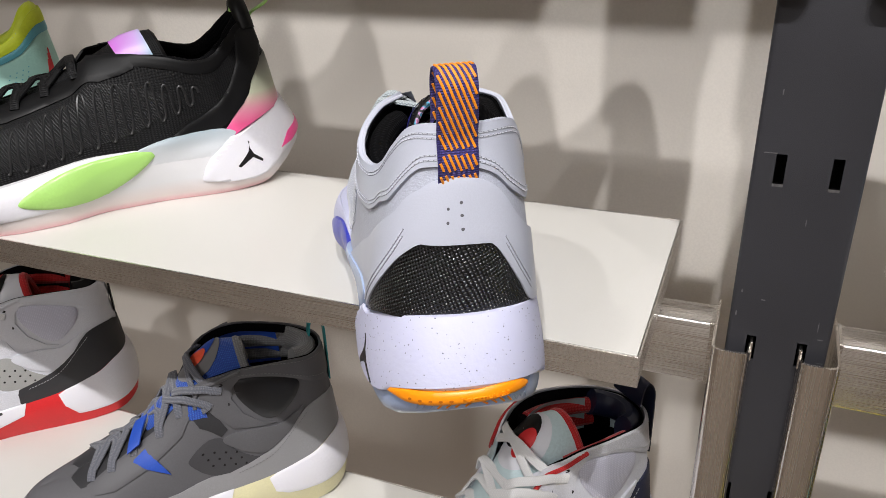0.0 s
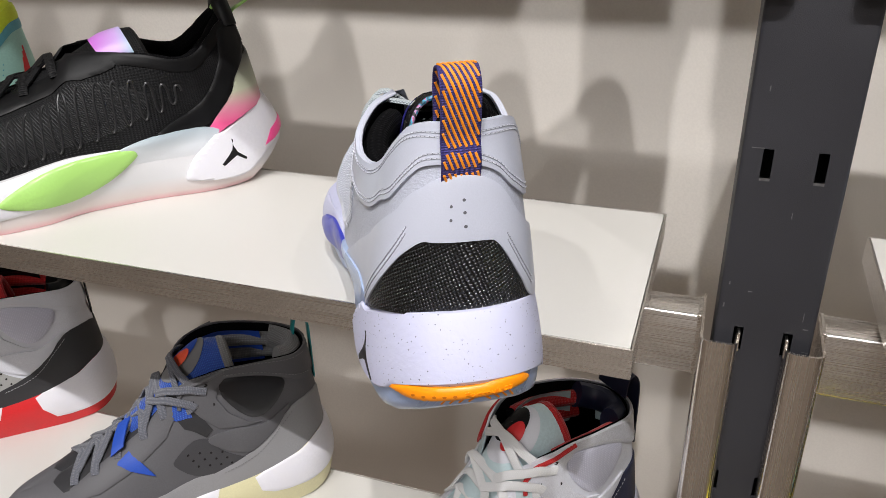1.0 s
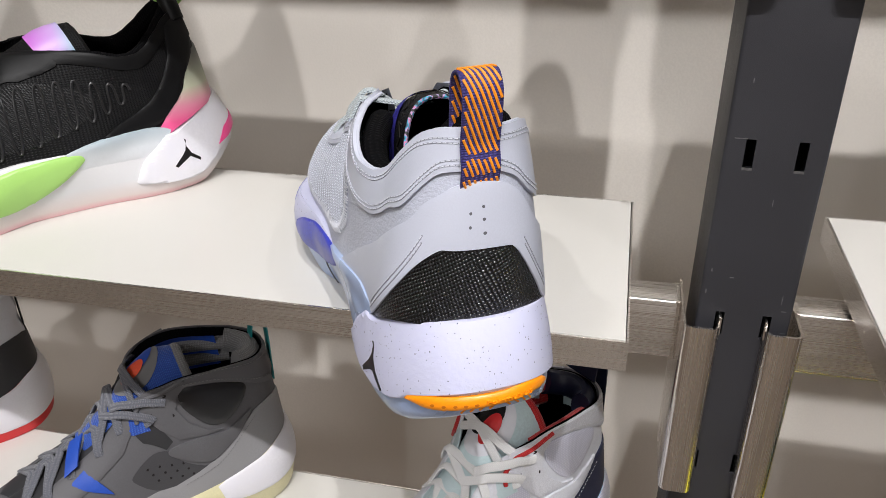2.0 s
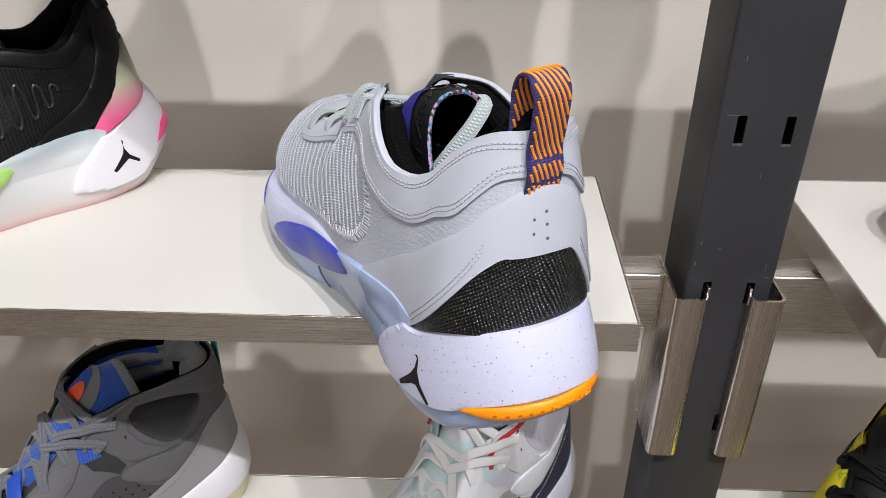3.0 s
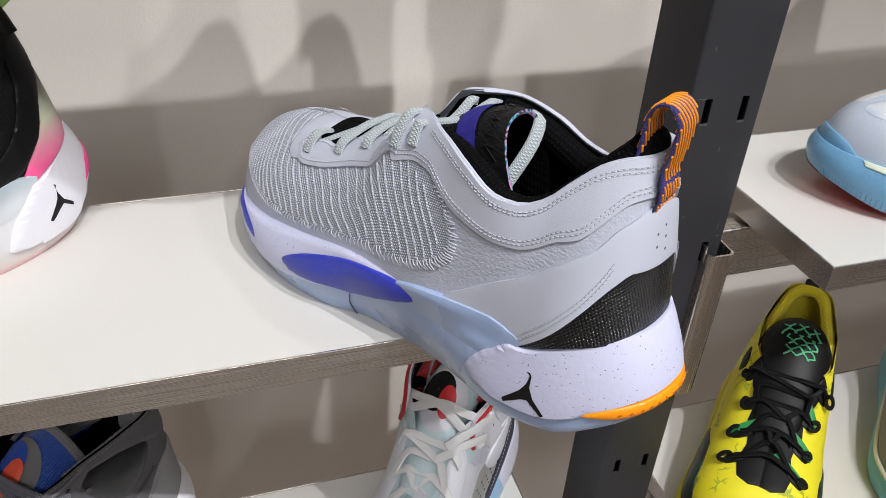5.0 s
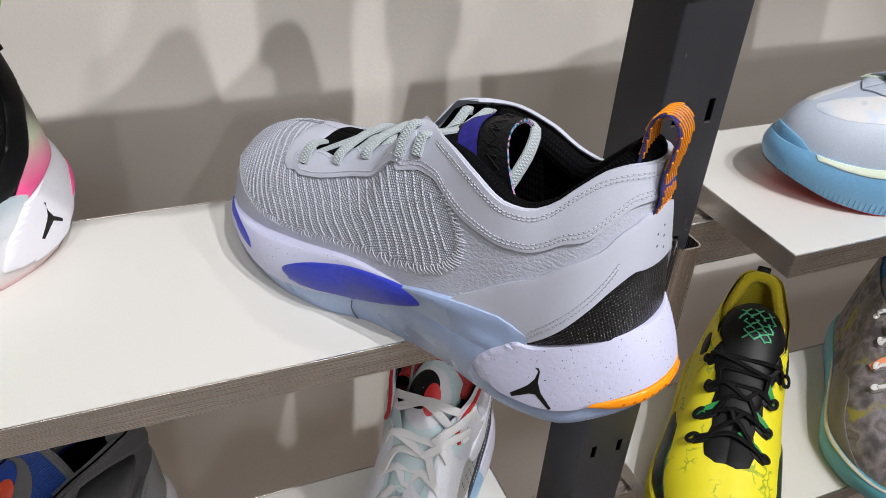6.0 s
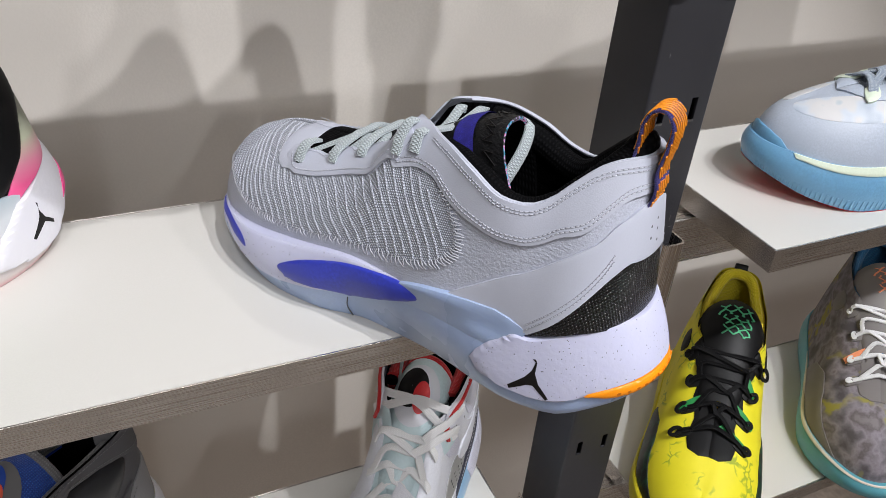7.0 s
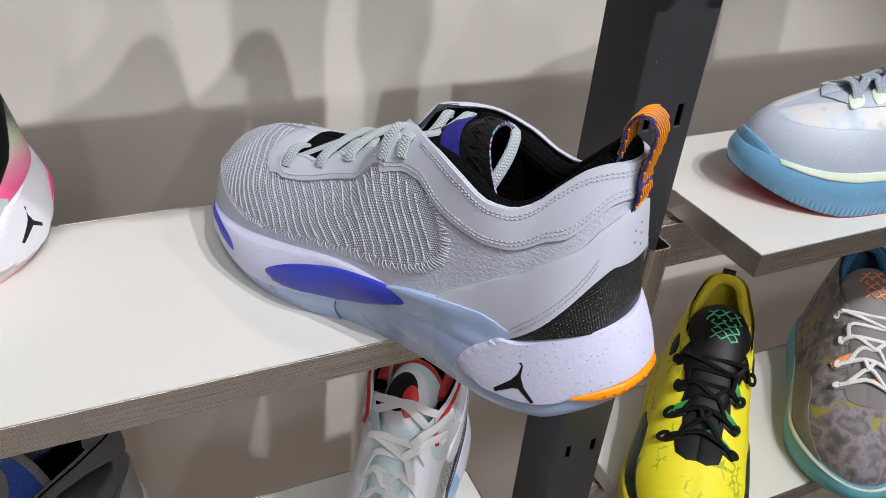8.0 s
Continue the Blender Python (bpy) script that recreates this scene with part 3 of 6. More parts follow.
THREAD = surface("pale_grey_thread", (0.60, 0.61, 0.67), 0.4, vary=0.16, fine=2500)
STITCH = surface("mid_grey_thread", (0.62, 0.635, 0.71), 0.5, vary=0.15, fine=2500)
LACE = woven("pale_mint_grey_lace", (0.36, 0.41, 0.43), (0.66, 0.72, 0.73), 0.0013, 0.8, 1.0, tilt=0.78)
CLEAR_RUBBER = surface("milky_blue_rubber", (0.36, 0.455, 0.67), 0.3, vary=0.04, big=18, fine=600, bump=0.05, coat=0.15, glow_through=0.35)
BLUE_POD = surface("glossy_cobalt_rubber", (0.035, 0.05, 0.46), 0.36, vary=0.15, big=40, bump=0.02)
ORANGE = surface("bright_orange_rubber", (0.95, 0.30, 0.004), 0.38, vary=0.05, bump=0.05)
SHADED_ORANGE = surface("shaded_hollow_orange", (0.52, 0.13, 0.004), 0.5, bump=0)
INDIGO = woven("indigo_webbing", (0.025, 0.02, 0.13), (0.10, 0.085, 0.42), 0.0011, 0.6, 1.0, sheen=0.0)
ORANGE_CORD = surface("orange_webbing_cord", (0.90, 0.30, 0.012), 0.42, vary=0.14, big=60, fine=2200, bump=0.3)
MARK_BLACK = surface("black_mark_and_hole_shade", (0.012, 0.011, 0.011), 0.35, bump=0, gloss=0.2)
PIT_GREY = surface("shaded_perforation", (0.09, 0.09, 0.105), 0.6, bump=0)
SEAM_SHADE = surface("seam_shade_grey", (0.24, 0.25, 0.295), 0.6, bump=0)
INK_BLUE = surface("cobalt_tongue_stripe", (0.035, 0.03, 0.26), 0.65, vary=0.3, big=300, fine=1500, bump=0.4, gloss=0.2)
CONFETTI = patchy("multicolour_print", [(0.30, (0.01, 0.01, 0.012)), (0.44, (0.05, 0.36, 0.55)), (0.50, (0.55, 0.10, 0.22)), (0.55, (0.45, 0.35, 0.6)), (0.62, (0.02, 0.02, 0.02))], 320, 0.7, 1)


def hero_lasts():
    upper = Last(0.308,
                 [(0, .0403), (.1, .0433), (.2, .0436), (.33, .0495), (.5, .0465), (.65, .0458), (.75, .0445), (.9, .042), (1, .04)],
                 [(0, .0376), (.1, .0376), (.2, .0391), (.33, .0424), (.5, .0415), (.65, .0465), (.75, .048), (.9, .0467), (1, .04)],
                 [(0, .067), (.06, .063), (.12, .055), (.18, .047), (.32, .050), (.52, .050), (.7, .040), (.85, .032), (1, .026)],
                 [(0, .0185), (.1, .0245), (.25, .0395), (.38, .0329), (.45, .0202), (.5, .0099), (.55, .004), (.6, 0), (1, 0)],
                 [(0, .1536), (.04, .1526), (.07, .1512), (.1, .1470), (.135, .1365), (.17, .1245), (.2, .1205), (.23, .1212), (.3, .1292), (.38, .1335), (.43, .1338), (.47, .1335), (.52, .1125), (.6, .0991), (.7, .0907), (.83, .0842), (.9, .0774), (1, .058)],
                 heel_in=0.045, toe_in=0.09, bulge=[(0, .2), (.3, .3), (.5, .8), (.65, 1), (1, 1)],
                 mid=[(0, 0), (.1, -.010), (.25, -.0005), (.43, -.0278), (.6, -.0292), (.75, -.0423), (.88, -.060), (1, 0)], heel_round=0.13, toe_round=0.28)
    sole = Last(0.313,
                [(0, .0335), (.13, .039), (.22, .042), (.4, .036), (.53, .037), (.64, .048), (.73, .050), (.84, .046), (1, .039)],
                [(0, .032), (.13, .0358), (.22, .0372), (.4, .036), (.53, .038), (.64, .048), (.73, .050), (.84, .047), (1, .040)],
                [(0, .0238), (.05, .0128), (.12, .001), (.2, 0), (.8, 0), (.92, .004), (1, .012)],
                [(0, .0369), (.1, .0398), (.2, .042), (.35, .0435), (.5, .0455), (.65, .0475), (.75, .0480), (.9, .0455), (1, .041)],
                [(0, .071), (.06, .067), (.12, .059), (.18, .050), (.32, .051), (.52, .051), (.7, .042), (.85, .034), (1, .028)],
                heel_in=0.0315, toe_in=0.0, bulge=[(0, .3), (1, .3)], mid=[(0, 0), (.2, .007), (.5, .008), (.75, .01), (1, 0)], heel_round=0.18, toe_round=0.28,
                push=lambda u, r: 0.0058 * np.sin(np.pi * np.clip(r, 0, 1) ** (0.49 + 0.51 * np.clip((u - 0.2) / 0.2, 0, 1))))
    upper.start, sole.start = -0.002, -0.012
    return upper, sole


def whip_stitch(last, line, inner=0.022, outer=0.03, off=0.0018, step=0.0020, thick=0.0007):
    """Threads laid across a seam."""
    bm = bmesh.new()
    p = np.array(line)
    q = p * [ROUND, TALL]
    s = np.concatenate([[0], np.cumsum(np.linalg.norm(np.diff(q, axis=0), axis=1))])
    rng = random.Random(4)
    for a in np.arange(0.001, s[-1], step):
        c = np.array([np.interp(a, s, q[:, k]) for k in (0, 1)])
        d = np.array([np.interp(a + 0.001, s, q[:, k]) - np.interp(a - 0.001, s, q[:, k]) for k in (0, 1)])
        d /= np.linalg.norm(d) + 1e-9
        n = np.array([-d[1], d[0]])
        n = (n + d * rng.uniform(-0.45, 0.45)) * rng.uniform(0.75, 1.1)
        e = [c + n * t for t in (-outer * TALL, 0, inner * TALL)]
        ph, r = np.array([v[0] / ROUND for v in e]), np.clip([v[1] / TALL for v in e], 0, 1)
        pts = last.at(ph, r, np.array([off - 0.0012, off, off - 0.0008]))
        sweep(bm, pts, thick, thick * 0.8, last.normal(ph, r), sides=5)
    return bm


def side_blades(upper, sole, material, parent):
    """The rubber that sweeps up from the sole onto the upper, on both sides."""
    for side in (1, -1):
        ph = np.linspace(.126, .220, 48)
        top = np.interp(ph, [.126, .131, .140, .152, .169, .186, .204, .214, .220], [.04, .085, .12, .135, .115, .09, .05, .02, .0])
        ss = np.arccos(np.clip(1 - 2 * (upper.raw(ph, np.zeros(48))[:, 0] - sole.start) / sole.length, -1, 1)) / (2 * math.pi)
        proud = np.interp(ph, [.126, .140, .2, .220], [0.0016, 0.0028, 0.0028, 0.0016])
        rows = [upper.at(side * ph, top + 0.012, 0.0 * ph - 0.0006), upper.at(side * ph, top + 0.008, proud * 0.5), upper.at(side * ph, top, proud), upper.at(side * ph, top * 0.5, proud)]
        rows += [(0.65 * upper.at(side * ph, 0.0 * ph, proud * 0.9) + 0.35 * sole.at(side * ss, 0.0 * ph + 0.85, 0.0 * ph + 0.0012)), sole.at(side * ss, 0.0 * ph + 0.74, 0.0 * ph + 0.0009), sole.at(side * ss, 0.0 * ph + 0.60, 0.0 * ph - 0.0006)]
        grid = np.array(rows)
        fine = np.array([spread(grid[:, j], 18) for j in range(48)]).transpose(1, 0, 2)
        part("blade", grid_mesh(fine, flip=side < 0), material, parent)


def hero_shoe():
    root = thing("sneaker", "pale grey low sneaker with striped orange loop, overhanging the shelf", "sneaker", "shoes on display", (-0.0665, -0.0902, TOP), 121)
    upper, sole = hero_lasts()
    shell = part("upper", skin(upper), GREY_LEATHER, root, "light grey grained leather upper")

    # knitted forefoot with raised ribs and a whip-stitched border
    edge = [(.205, .66), (.195, .62), (.1855, .50), (.1855, .36), (.199, .215), (.222, .125), (.250, .085), (.277, .08), (.310, .09), (.349, .13), (.384, .21), (.430, .33), (.465, .37), (.5, .38)]
    line = rounded(edge, 6, closed=False)
    full = line + mirrored(line)[::-1][1:]
    knit = part("knit_forefoot", patch(upper, full + [(.76, .75), (.70, .88), (.62, .995), (.5, .995), (.38, .995), (.30, .88), (.24, .75)], 0.0008, grain=0.005), KNIT, root, "ribbed grey knit forefoot")
    bm = bmesh.new()
    lp = np.array(full[len(line) // 4:-len(line) // 4])
    order = np.argsort(lp[:, 0])
    for phi in np.arange(0.184, 0.817, 0.0077):
        f = min(phi, 1 - phi)
        side = 1 if phi < 0.5 else -1
        slope = float(np.interp(f, [.19, .225, .25, .284, .324, .341, .42, .5], [.06, .075, .062, .078, .080, .095, .08, 0]))
        n = 40
        rr = np.linspace(0.05, 0.985, n)
        ph = phi + side * slope * (rr - 0.2) * (1 + 0.5 * (rr - 0.2)) + 0.0012 * np.sin(rr * 17 + phi * 60)
        g = np.where(ph > 0.5, 1 - ph, ph)
        low = np.interp(ph, lp[order, 0], lp[order, 1]) + 0.012
        low = np.where(g < 0.195, np.maximum(low, 0.36), low)
        high = np.interp(g, [.19, .235, .26, .30, .33, .346, .36, .376, .39, .40], [.60, .64, .60, .55, .53, .54, .60, .75, .93, .985])
        ok = (rr > low) & (rr < high) & (g > 0.190)
        if ok.sum() < 4:
            continue
        sweep(bm, upper.at(ph[ok], rr[ok], np.full(ok.sum(), 0.0007)), 0.0016, 0.0013, upper.normal(ph[ok], rr[ok]), sides=6)
    part("knit_ribs", bm, KNIT_RIB, knit, "raised knit ribs")["kind"] = "stuff"
    part("border_stitching", whip_stitch(upper, full), THREAD, knit, "pale whip-stitched border")["kind"] = "stuff"

    # heel: woven panel, moulded counter, collar overlay
    part("heel_mesh", patch(upper, [(.136, 0), (.1, .13), (.07, .30), (.045, .42), (0, .42), (-.025, .42), (-.05, .20), (-.08, 0)], 0.0007), BLACK_MESH, root, "black woven heel panel")
    counter = [(.192, .02), (.186, .09), (.170, .22), (.155, .345), (.138, .45), (.120, .485), (.1, .49), (.079, .515), (.062, .60), (.047, .645), (.034, .685), (.012, .71), (-.012, .69), (-.029, .64), (-.041, .57), (-.056, .46), (-.08, .38), (-.12, .38), (-.156, .30), (-.192, .02), (-.13, 0), (-.07, 0), (-.05, .12),
               (-.034, .255), (-.022, .345), (-.010, .365), (.03, .37), (.042, .37), (.056, .325), (.068, .27), (.084, .18), (.1, .10), (.116, .04), (.131, .01), (.15, 0)]
    shell_piece = part("heel_counter", patch(upper, rounded(counter, 4), 0.0018, edge=0.88), GREY_SMOOTH, root, "smooth pale grey moulded heel counter")
    low_edge = [(.2455, .565), (.2425, .555), (.234, .61), (.225, .665), (.213, .695), (.204, .67), (.195, .645), (.180, .625), (.157, .645), (.138, .665), (.115, .655), (.098, .61), (.087, .61), (.070, .68), (.053, .745), (.034, .765), (.01, .765), (-.008, .755), (-.031, .70), (-.052, .60), (-.079, .54), (-.11, .60), (-.14, .64),
                (-.165, .64), (-.18, .625), (-.195, .645), (-.213, .695), (-.225, .665), (-.2425, .555), (-.2455, .565)]
    low_line = rounded(low_edge, 5, closed=False)
    collar = part("collar_overlay", patch(upper, low_line + [(-.252, .66), (-.257, .75), (-.252, .88), (-.243, .96), (-.234, 1.0), (-.15, 1.0), (-.05, 1.0), (.05, 1.0), (.15, 1.0), (.234, 1.0), (.243, .96), (.252, .88), (.257, .75), (.252, .66)], 0.0015, 0.0003, edge=0.88), GREY_SMOOTH, root, "smooth grey collar overlay")
    rows = [[(a, b + d) for a, b in low_line if abs(a) < 0.243] for d in (0.035, 0.062)]
    top_rows = [[(a, v) for a in np.linspace(.222, -.222, 60)] for v in (0.918, 0.944)]
    part("collar_stitching", stitches(upper, rows + top_rows, 0.0019), STITCH, collar, "double rows of grey stitching")["kind"] = "stuff"
    part("collar_seam_shade", seam_shade_lines(upper, rows + top_rows, 0.0017), SEAM_SHADE, collar)["kind"] = "stuff"
    seam = [[(.060, .39 + d), (.070, .305 + d), (.086, .20 + d), (.104, .12 + d), (.126, .045 + d)] for d in (0.015, 0.05)]
    seam += [other_side(s) for s in [[(.034, .33 + d), (.05, .18 + d), (.066, .06 + d)] for d in (0.015, 0.05)]]
    part("counter_stitching", stitches(upper, [rounded(s, 6, closed=False) for s in seam], 0.0021), STITCH, shell_piece)["kind"] = "stuff"
    part("counter_seam_shade", seam_shade_lines(upper, [rounded(s, 6, closed=False) for s in seam], 0.0018), SEAM_SHADE, shell_piece)["kind"] = "stuff"
    # no holes are cut: dark grey discs give each perforation its shade
    for a, b in ((.015, .55), (.015, .48), (.004, .58), (.0035, .515), (.003, .445)):
        ring = [(a + 0.0013 * math.cos(t), b + 0.0085 * math.sin(t)) for t in np.linspace(0, 2 * math.pi, 12, endpoint=False)]
        part("perforation", patch(upper, ring, 0.0004, 0.0016), PIT_GREY, shell_piece)

    # eyestays with a notch, and the dark throat between them
    stay = [(.353, .62), (.338, .515), (.329, .49), (.309, .50), (.280, .545), (.258, .54), (.253, .56), (.249, .58), (.242, .60), (.238, .80), (.246, .86), (.262, .88), (.279, .86), (.291, .82), (.290, .755), (.300, .80),
            (.313, .76), (.3135, .69), (.323, .71), (.336, .71), (.347, .73), (.357, .69)]
    under = [(.383, .995), (.384, .93), (.379, .82), (.370, .68), (.357, .55), (.346, .505), (.336, .52), (.328, .58), (.334, .70), (.343, .74), (.350, .88), (.358, .995)]
    holes = [(.333, .60), (.302, .655), (.280, .72), (.244, .66), (.231, .76)]
    for flip in (False, True):
        part("vamp_overlay", patch(upper, mirrored(under) if flip else under, 0.0012, 0.0010), GREY_SMOOTH, root, "smooth grey overlay at the throat's end")
        piece = part("eyestay", patch(upper, mirrored(stay) if flip else stay, 0.0014, 0.0016), GREY_SMOOTH, root, "smooth grey lace stay")
        inset = rounded([(.348, .64), (.336, .55), (.328, .525), (.309, .535), (.281, .578), (.261, .575), (.2545, .60), (.249, .625)], 5, closed=False)
        front = rounded([(.360, .60), (.367, .69), (.379, .81)], 6, closed=False)
        edge = rounded([(.335, .685), (.323, .685), (.3135, .665), (.312, .735), (.300, .775), (.291, .735), (.289, .80), (.272, .835)], 5, closed=False)
        rear = [(.2435, .60), (.249, .68), (.252, .78)]
        lines = [mirrored(q) if flip else q for q in (inset, front, edge, rear)]
        part("stay_stitching", stitches(upper, lines, 0.0034), STITCH, piece)["kind"] = "stuff"
        # lace holes are flat discs; the shade inside is put into their black
        for a, b in holes:
            a = 1 - a if flip else a
            ring = [(a + 0.0024 * math.cos(t), b - 0.02 + 0.015 * math.sin(t)) for t in np.linspace(0, 2 * math.pi, 12, endpoint=False)]
            part("lace_hole", patch(upper, ring, 0.0003, 0.0030), MARK_BLACK, piece)
    for flip in (False, True):
        poly = [(.263, .92), (.275, .82), (.31, .66), (.343, .66), (.352, .80), (.362, .995), (.263, .995)]
        part("throat", patch(upper, mirrored(poly) if flip else poly, 0.0006, 0.0009), BLACK_LINING, root, "black throat under the laces")

    # lining, padded collar and insole
    n = 60
    phi = np.linspace(-0.262, 0.262, n)
    ceil = np.interp(np.abs(phi), [0, .244, .252, .262], [1.0, 1.0, .97, .93])
    rows = [upper.at(phi, ceil * r, -0.0028 * np.ones(n)) for r in np.linspace(1.0, 0.12, 9)]
    part("lining", grid_mesh(rows, [[(p * ROUND, r * TALL) for p in phi] for r in np.linspace(1, .12, 9)]), BLACK_LINING, root, "black mesh lining")
    phi = np.linspace(-0.238, 0.238, n)
    rim = upper.at(phi, np.full(n, 1.0), -0.0008)
    part("inner_edge", sweep(bmesh.new(), rim, 0.0014, 0.0018, upper.normal(phi, np.full(n, .9)), sides=8), GREY_SMOOTH, root)
    ph = np.linspace(-0.222, 0.222, n)
    pad = upper.at(ph, np.full(n, 0.97), -0.0088)
    swell = 0.5 + 0.5 * np.cos(np.clip(np.abs(ph) / 0.1, 0, 1) * math.pi)
    pad[:, 2] += -0.005 + 0.010 * swell
    bm = sweep(bmesh.new(), pad, 0.015, 0.0135, upper.normal(ph, np.full(n, .95)), sides=12)
    part("collar_pad", bm, BLACK_LINING, root, "padded black collar")
    bm = bmesh.new()
    cap_over(bm, upper, 0.15, -0.004)
    part("insole", bm, BLACK_LINING, root)

    # tongue: an arched flap rising under the laces
    xs = np.linspace(0.093, 0.185, 16)
    apex = np.interp(xs, [0.093, 0.105, 0.12, 0.14, 0.16, 0.185], [0.1425, 0.1405, 0.1345, 0.122, 0.112, 0.104])
    half = np.interp(xs, [0.093, 0.13, 0.15, 0.185], [0.0235, 0.022, 0.019, 0.013])
    base = np.interp(xs, [0.093, 0.13, 0.185], [0.085, 0.092, 0.090])
    yc = np.interp(xs, [0.093, 0.13, 0.185], [-0.006, -0.007, -0.008])
    ang = np.linspace(0.0, math.pi, 22)

    def arch(i, shrink):
        back = np.interp(i, [0, 15], [0.026, 0.0])
        return [(xs[i] - back * (1 if a < 1.57 else 0.35) * (1 - math.sin(a)) ** 1.3, yc[i] + (half[i] - shrink) * math.copysign(abs(math.cos(a)) ** 0.8, math.cos(a)), base[i] + (apex[i] - shrink - base[i]) * math.sin(a) ** 0.75) for a in ang]

    uv = [[(x, a * 0.03) for a in ang] for x in xs]
    tongue = part("tongue", grid_mesh([arch(i, 0.0) for i in range(16)], uv, flip=True), BLACK_LEATHER, root, "black padded tongue")
    part("tongue_lining", grid_mesh([arch(i, 0.0024) for i in range(16)], uv), BLACK_LINING, tongue)
    bm = grid_mesh([arch(0, 0.0)[:15], [(x - 0.0006, y, z) for x, y, z in arch(0, 0.0012)[:15]], arch(0, 0.0024)[:15]])
    part("tongue_trim", bm, CONFETTI, tongue, "multicolour printed tongue edge")
    stripe = [[(x, y * 1.0, z + 0.0006) for x, y, z in (arch(i, -0.0006))] for i in (3, 4, 5)]
    part("tongue_stripe", grid_mesh(stripe, flip=True), INK_BLUE, tongue, "cobalt blue stripe")
    zig = bmesh.new()
    for k, a in enumerate(np.linspace(0.12, 2.9, 26)):
        i, j = (1, 2) if k % 2 else (2, 1)
        p0 = np.array(arch(i, -0.0006)[int(a / math.pi * 21)])
        p1 = np.array(arch(j, -0.0006)[min(21, int((a + 0.11) / math.pi * 21))])
        sweep(zig, [p0, (p0 + p1) / 2, p1], 0.0009, 0.0008, [(0, 0, 1)] * 3, sides=4)
    part("tongue_stitching", zig, MARK_BLACK, tongue)["kind"] = "stuff"
    loop = spread([(0.100, -0.024, 0.134), (0.092, -0.0225, 0.133), (0.089, -0.014, 0.124), (0.090, -0.003, 0.112), (0.093, 0.006, 0.100)], 14)
    part("tongue_loop", sweep(bmesh.new(), loop, 0.0085, 0.0018, [(-0.9, 0.0, 0.5)] * 14), LACE, tongue, "pale webbing loop inside the tongue")

    # laces
    def lace(points, w=0.0072):
        p = spread(points, 20)
        nn = np.tile(np.array([0.15, 0.0, 1.0]), (20, 1))
        nn[:, 1] = (p[:, 1] - np.mean(p[:, 1])) * 22
        return part("lace", sweep(bmesh.new(), p, w, 0.0024, nn), LACE, root)

    def spot(phi, r, off):
        return upper.at(np.array(phi), np.array(r), np.array(off))

    for k, (a, b) in enumerate(holes):
        if k + 1 < len(holes):
            c, d = holes[k + 1]
            mid = (a + c) / 2
            if k < 2:
                for flip in (False, True):
                    e = (lambda v: 1 - v) if flip else (lambda v: v)
                    lace([spot(e(a), b + 0.10, 0.001), spot(e(mid), .92, 0.0030), spot(mid, 1.0, 0.0040 if flip else 0.0028), spot(1 - e(c), .92, 0.0030), spot(1 - e(c), d + 0.06, 0.001)], 0.0056)
        if k:
            rise = 0.0068
            low = 0.0022 if k > 2 else 0.0
            ends = [spot(a, b - 0.035, 0.0032), spot(a, b + 0.005, 0.0060 - low), spot(a + 0.001, b + 0.07, 0.0066 - low)]
            far_ends = [spot(1 - a, b + 0.07, 0.0066), spot(1 - a, b - 0.035, 0.0032)]
            if k < 3:
                over = [spot(a + 0.003, .90, rise), spot(a + 0.004, 1.0, rise), spot(1 - a - 0.002, .90, rise)]
            else:
                p, q = spot(a + 0.001, .89, 0.0032), spot(1 - a - 0.001, .89, 0.0032)
                q = spot(1 - a, .93, -0.0050)
                far_ends = [spot(1 - a, .84, -0.0060)]
                over = [p, [(p[0] + q[0]) / 2 - 0.002, (p[1] + q[1]) / 2, float(np.interp((p[0] + q[0]) / 2, xs, apex)) - 0.0010], q]
            lace(ends + over + far_ends, 0.0066)
    hook = lace([spot(.333, .575, 0.003), spot(.335, .65, 0.0060), spot(.337, .72, 0.0066), spot(.340, .80, 0.0030)], 0.0078)
    hook["label"] = "pale lace tail looped over the stay"

    # midsole, blade, pods and outsole
    bm = skin(sole)
    cap_over(bm, sole, 0.0, up=False)
    base_part = part("outsole", bm, CLEAR_RUBBER, root, "milky blue translucent outsole")
    bm = bmesh.new()
    cap_over(bm, sole, 1.0)
    part("midsole_top", bm, FOAM, root)
    half_foam = [(.172, .41), (.167, .54), (.158, .70), (.144, .90), (.138, 1.0), (.07, 1.0), (0, 1.0)]
    half_low = [(0, .265), (.03, .27), (.06, .29), (.083, .265), (.105, .235), (.128, .235), (.15, .25), (.166, .30)]
    foam = half_foam + other_side(half_foam[:-1])[::-1] + other_side(half_low[1:])[::-1] + half_low
    heel_foam = part("heel_foam", patch(sole, foam, 0.0026, edge=0.35), FOAM, root, "white speckled foam heel")
    front = [(.216, 1.0), (.213, .93), (.222, .70), (.236, .58), (.261, .43), (.277, .39), (.320, .29), (.354, .27), (.375, .48), (.396, .70), (.45, .74), (.5, .74), (.55, .74), (.604, .70), (.625, .48), (.646, .27), (.68, .29), (.723, .39), (.739, .43), (.764, .58), (.787, .93), (.784, 1.0), (.5, 1.0)]
    part("forefoot_foam", patch(sole, front, 0.0016, grain=0.005), FOAM, root, "white foam forefoot")
    pod = [(.319, .57), (.300, .765), (.274, .875), (.256, .93), (.238, .975), (.222, .985), (.208, .93), (.211, .80), (.234, .60), (.261, .43), (.285, .41), (.307, .42)]
    for poly in (rounded(pod, 5), mirrored(rounded(pod, 5))):
        part("side_pod", patch(sole, poly, 0.0016, 0.0008, dome=0.0022, grain=0.0025), BLUE_POD, root, "glossy cobalt blue side pod")
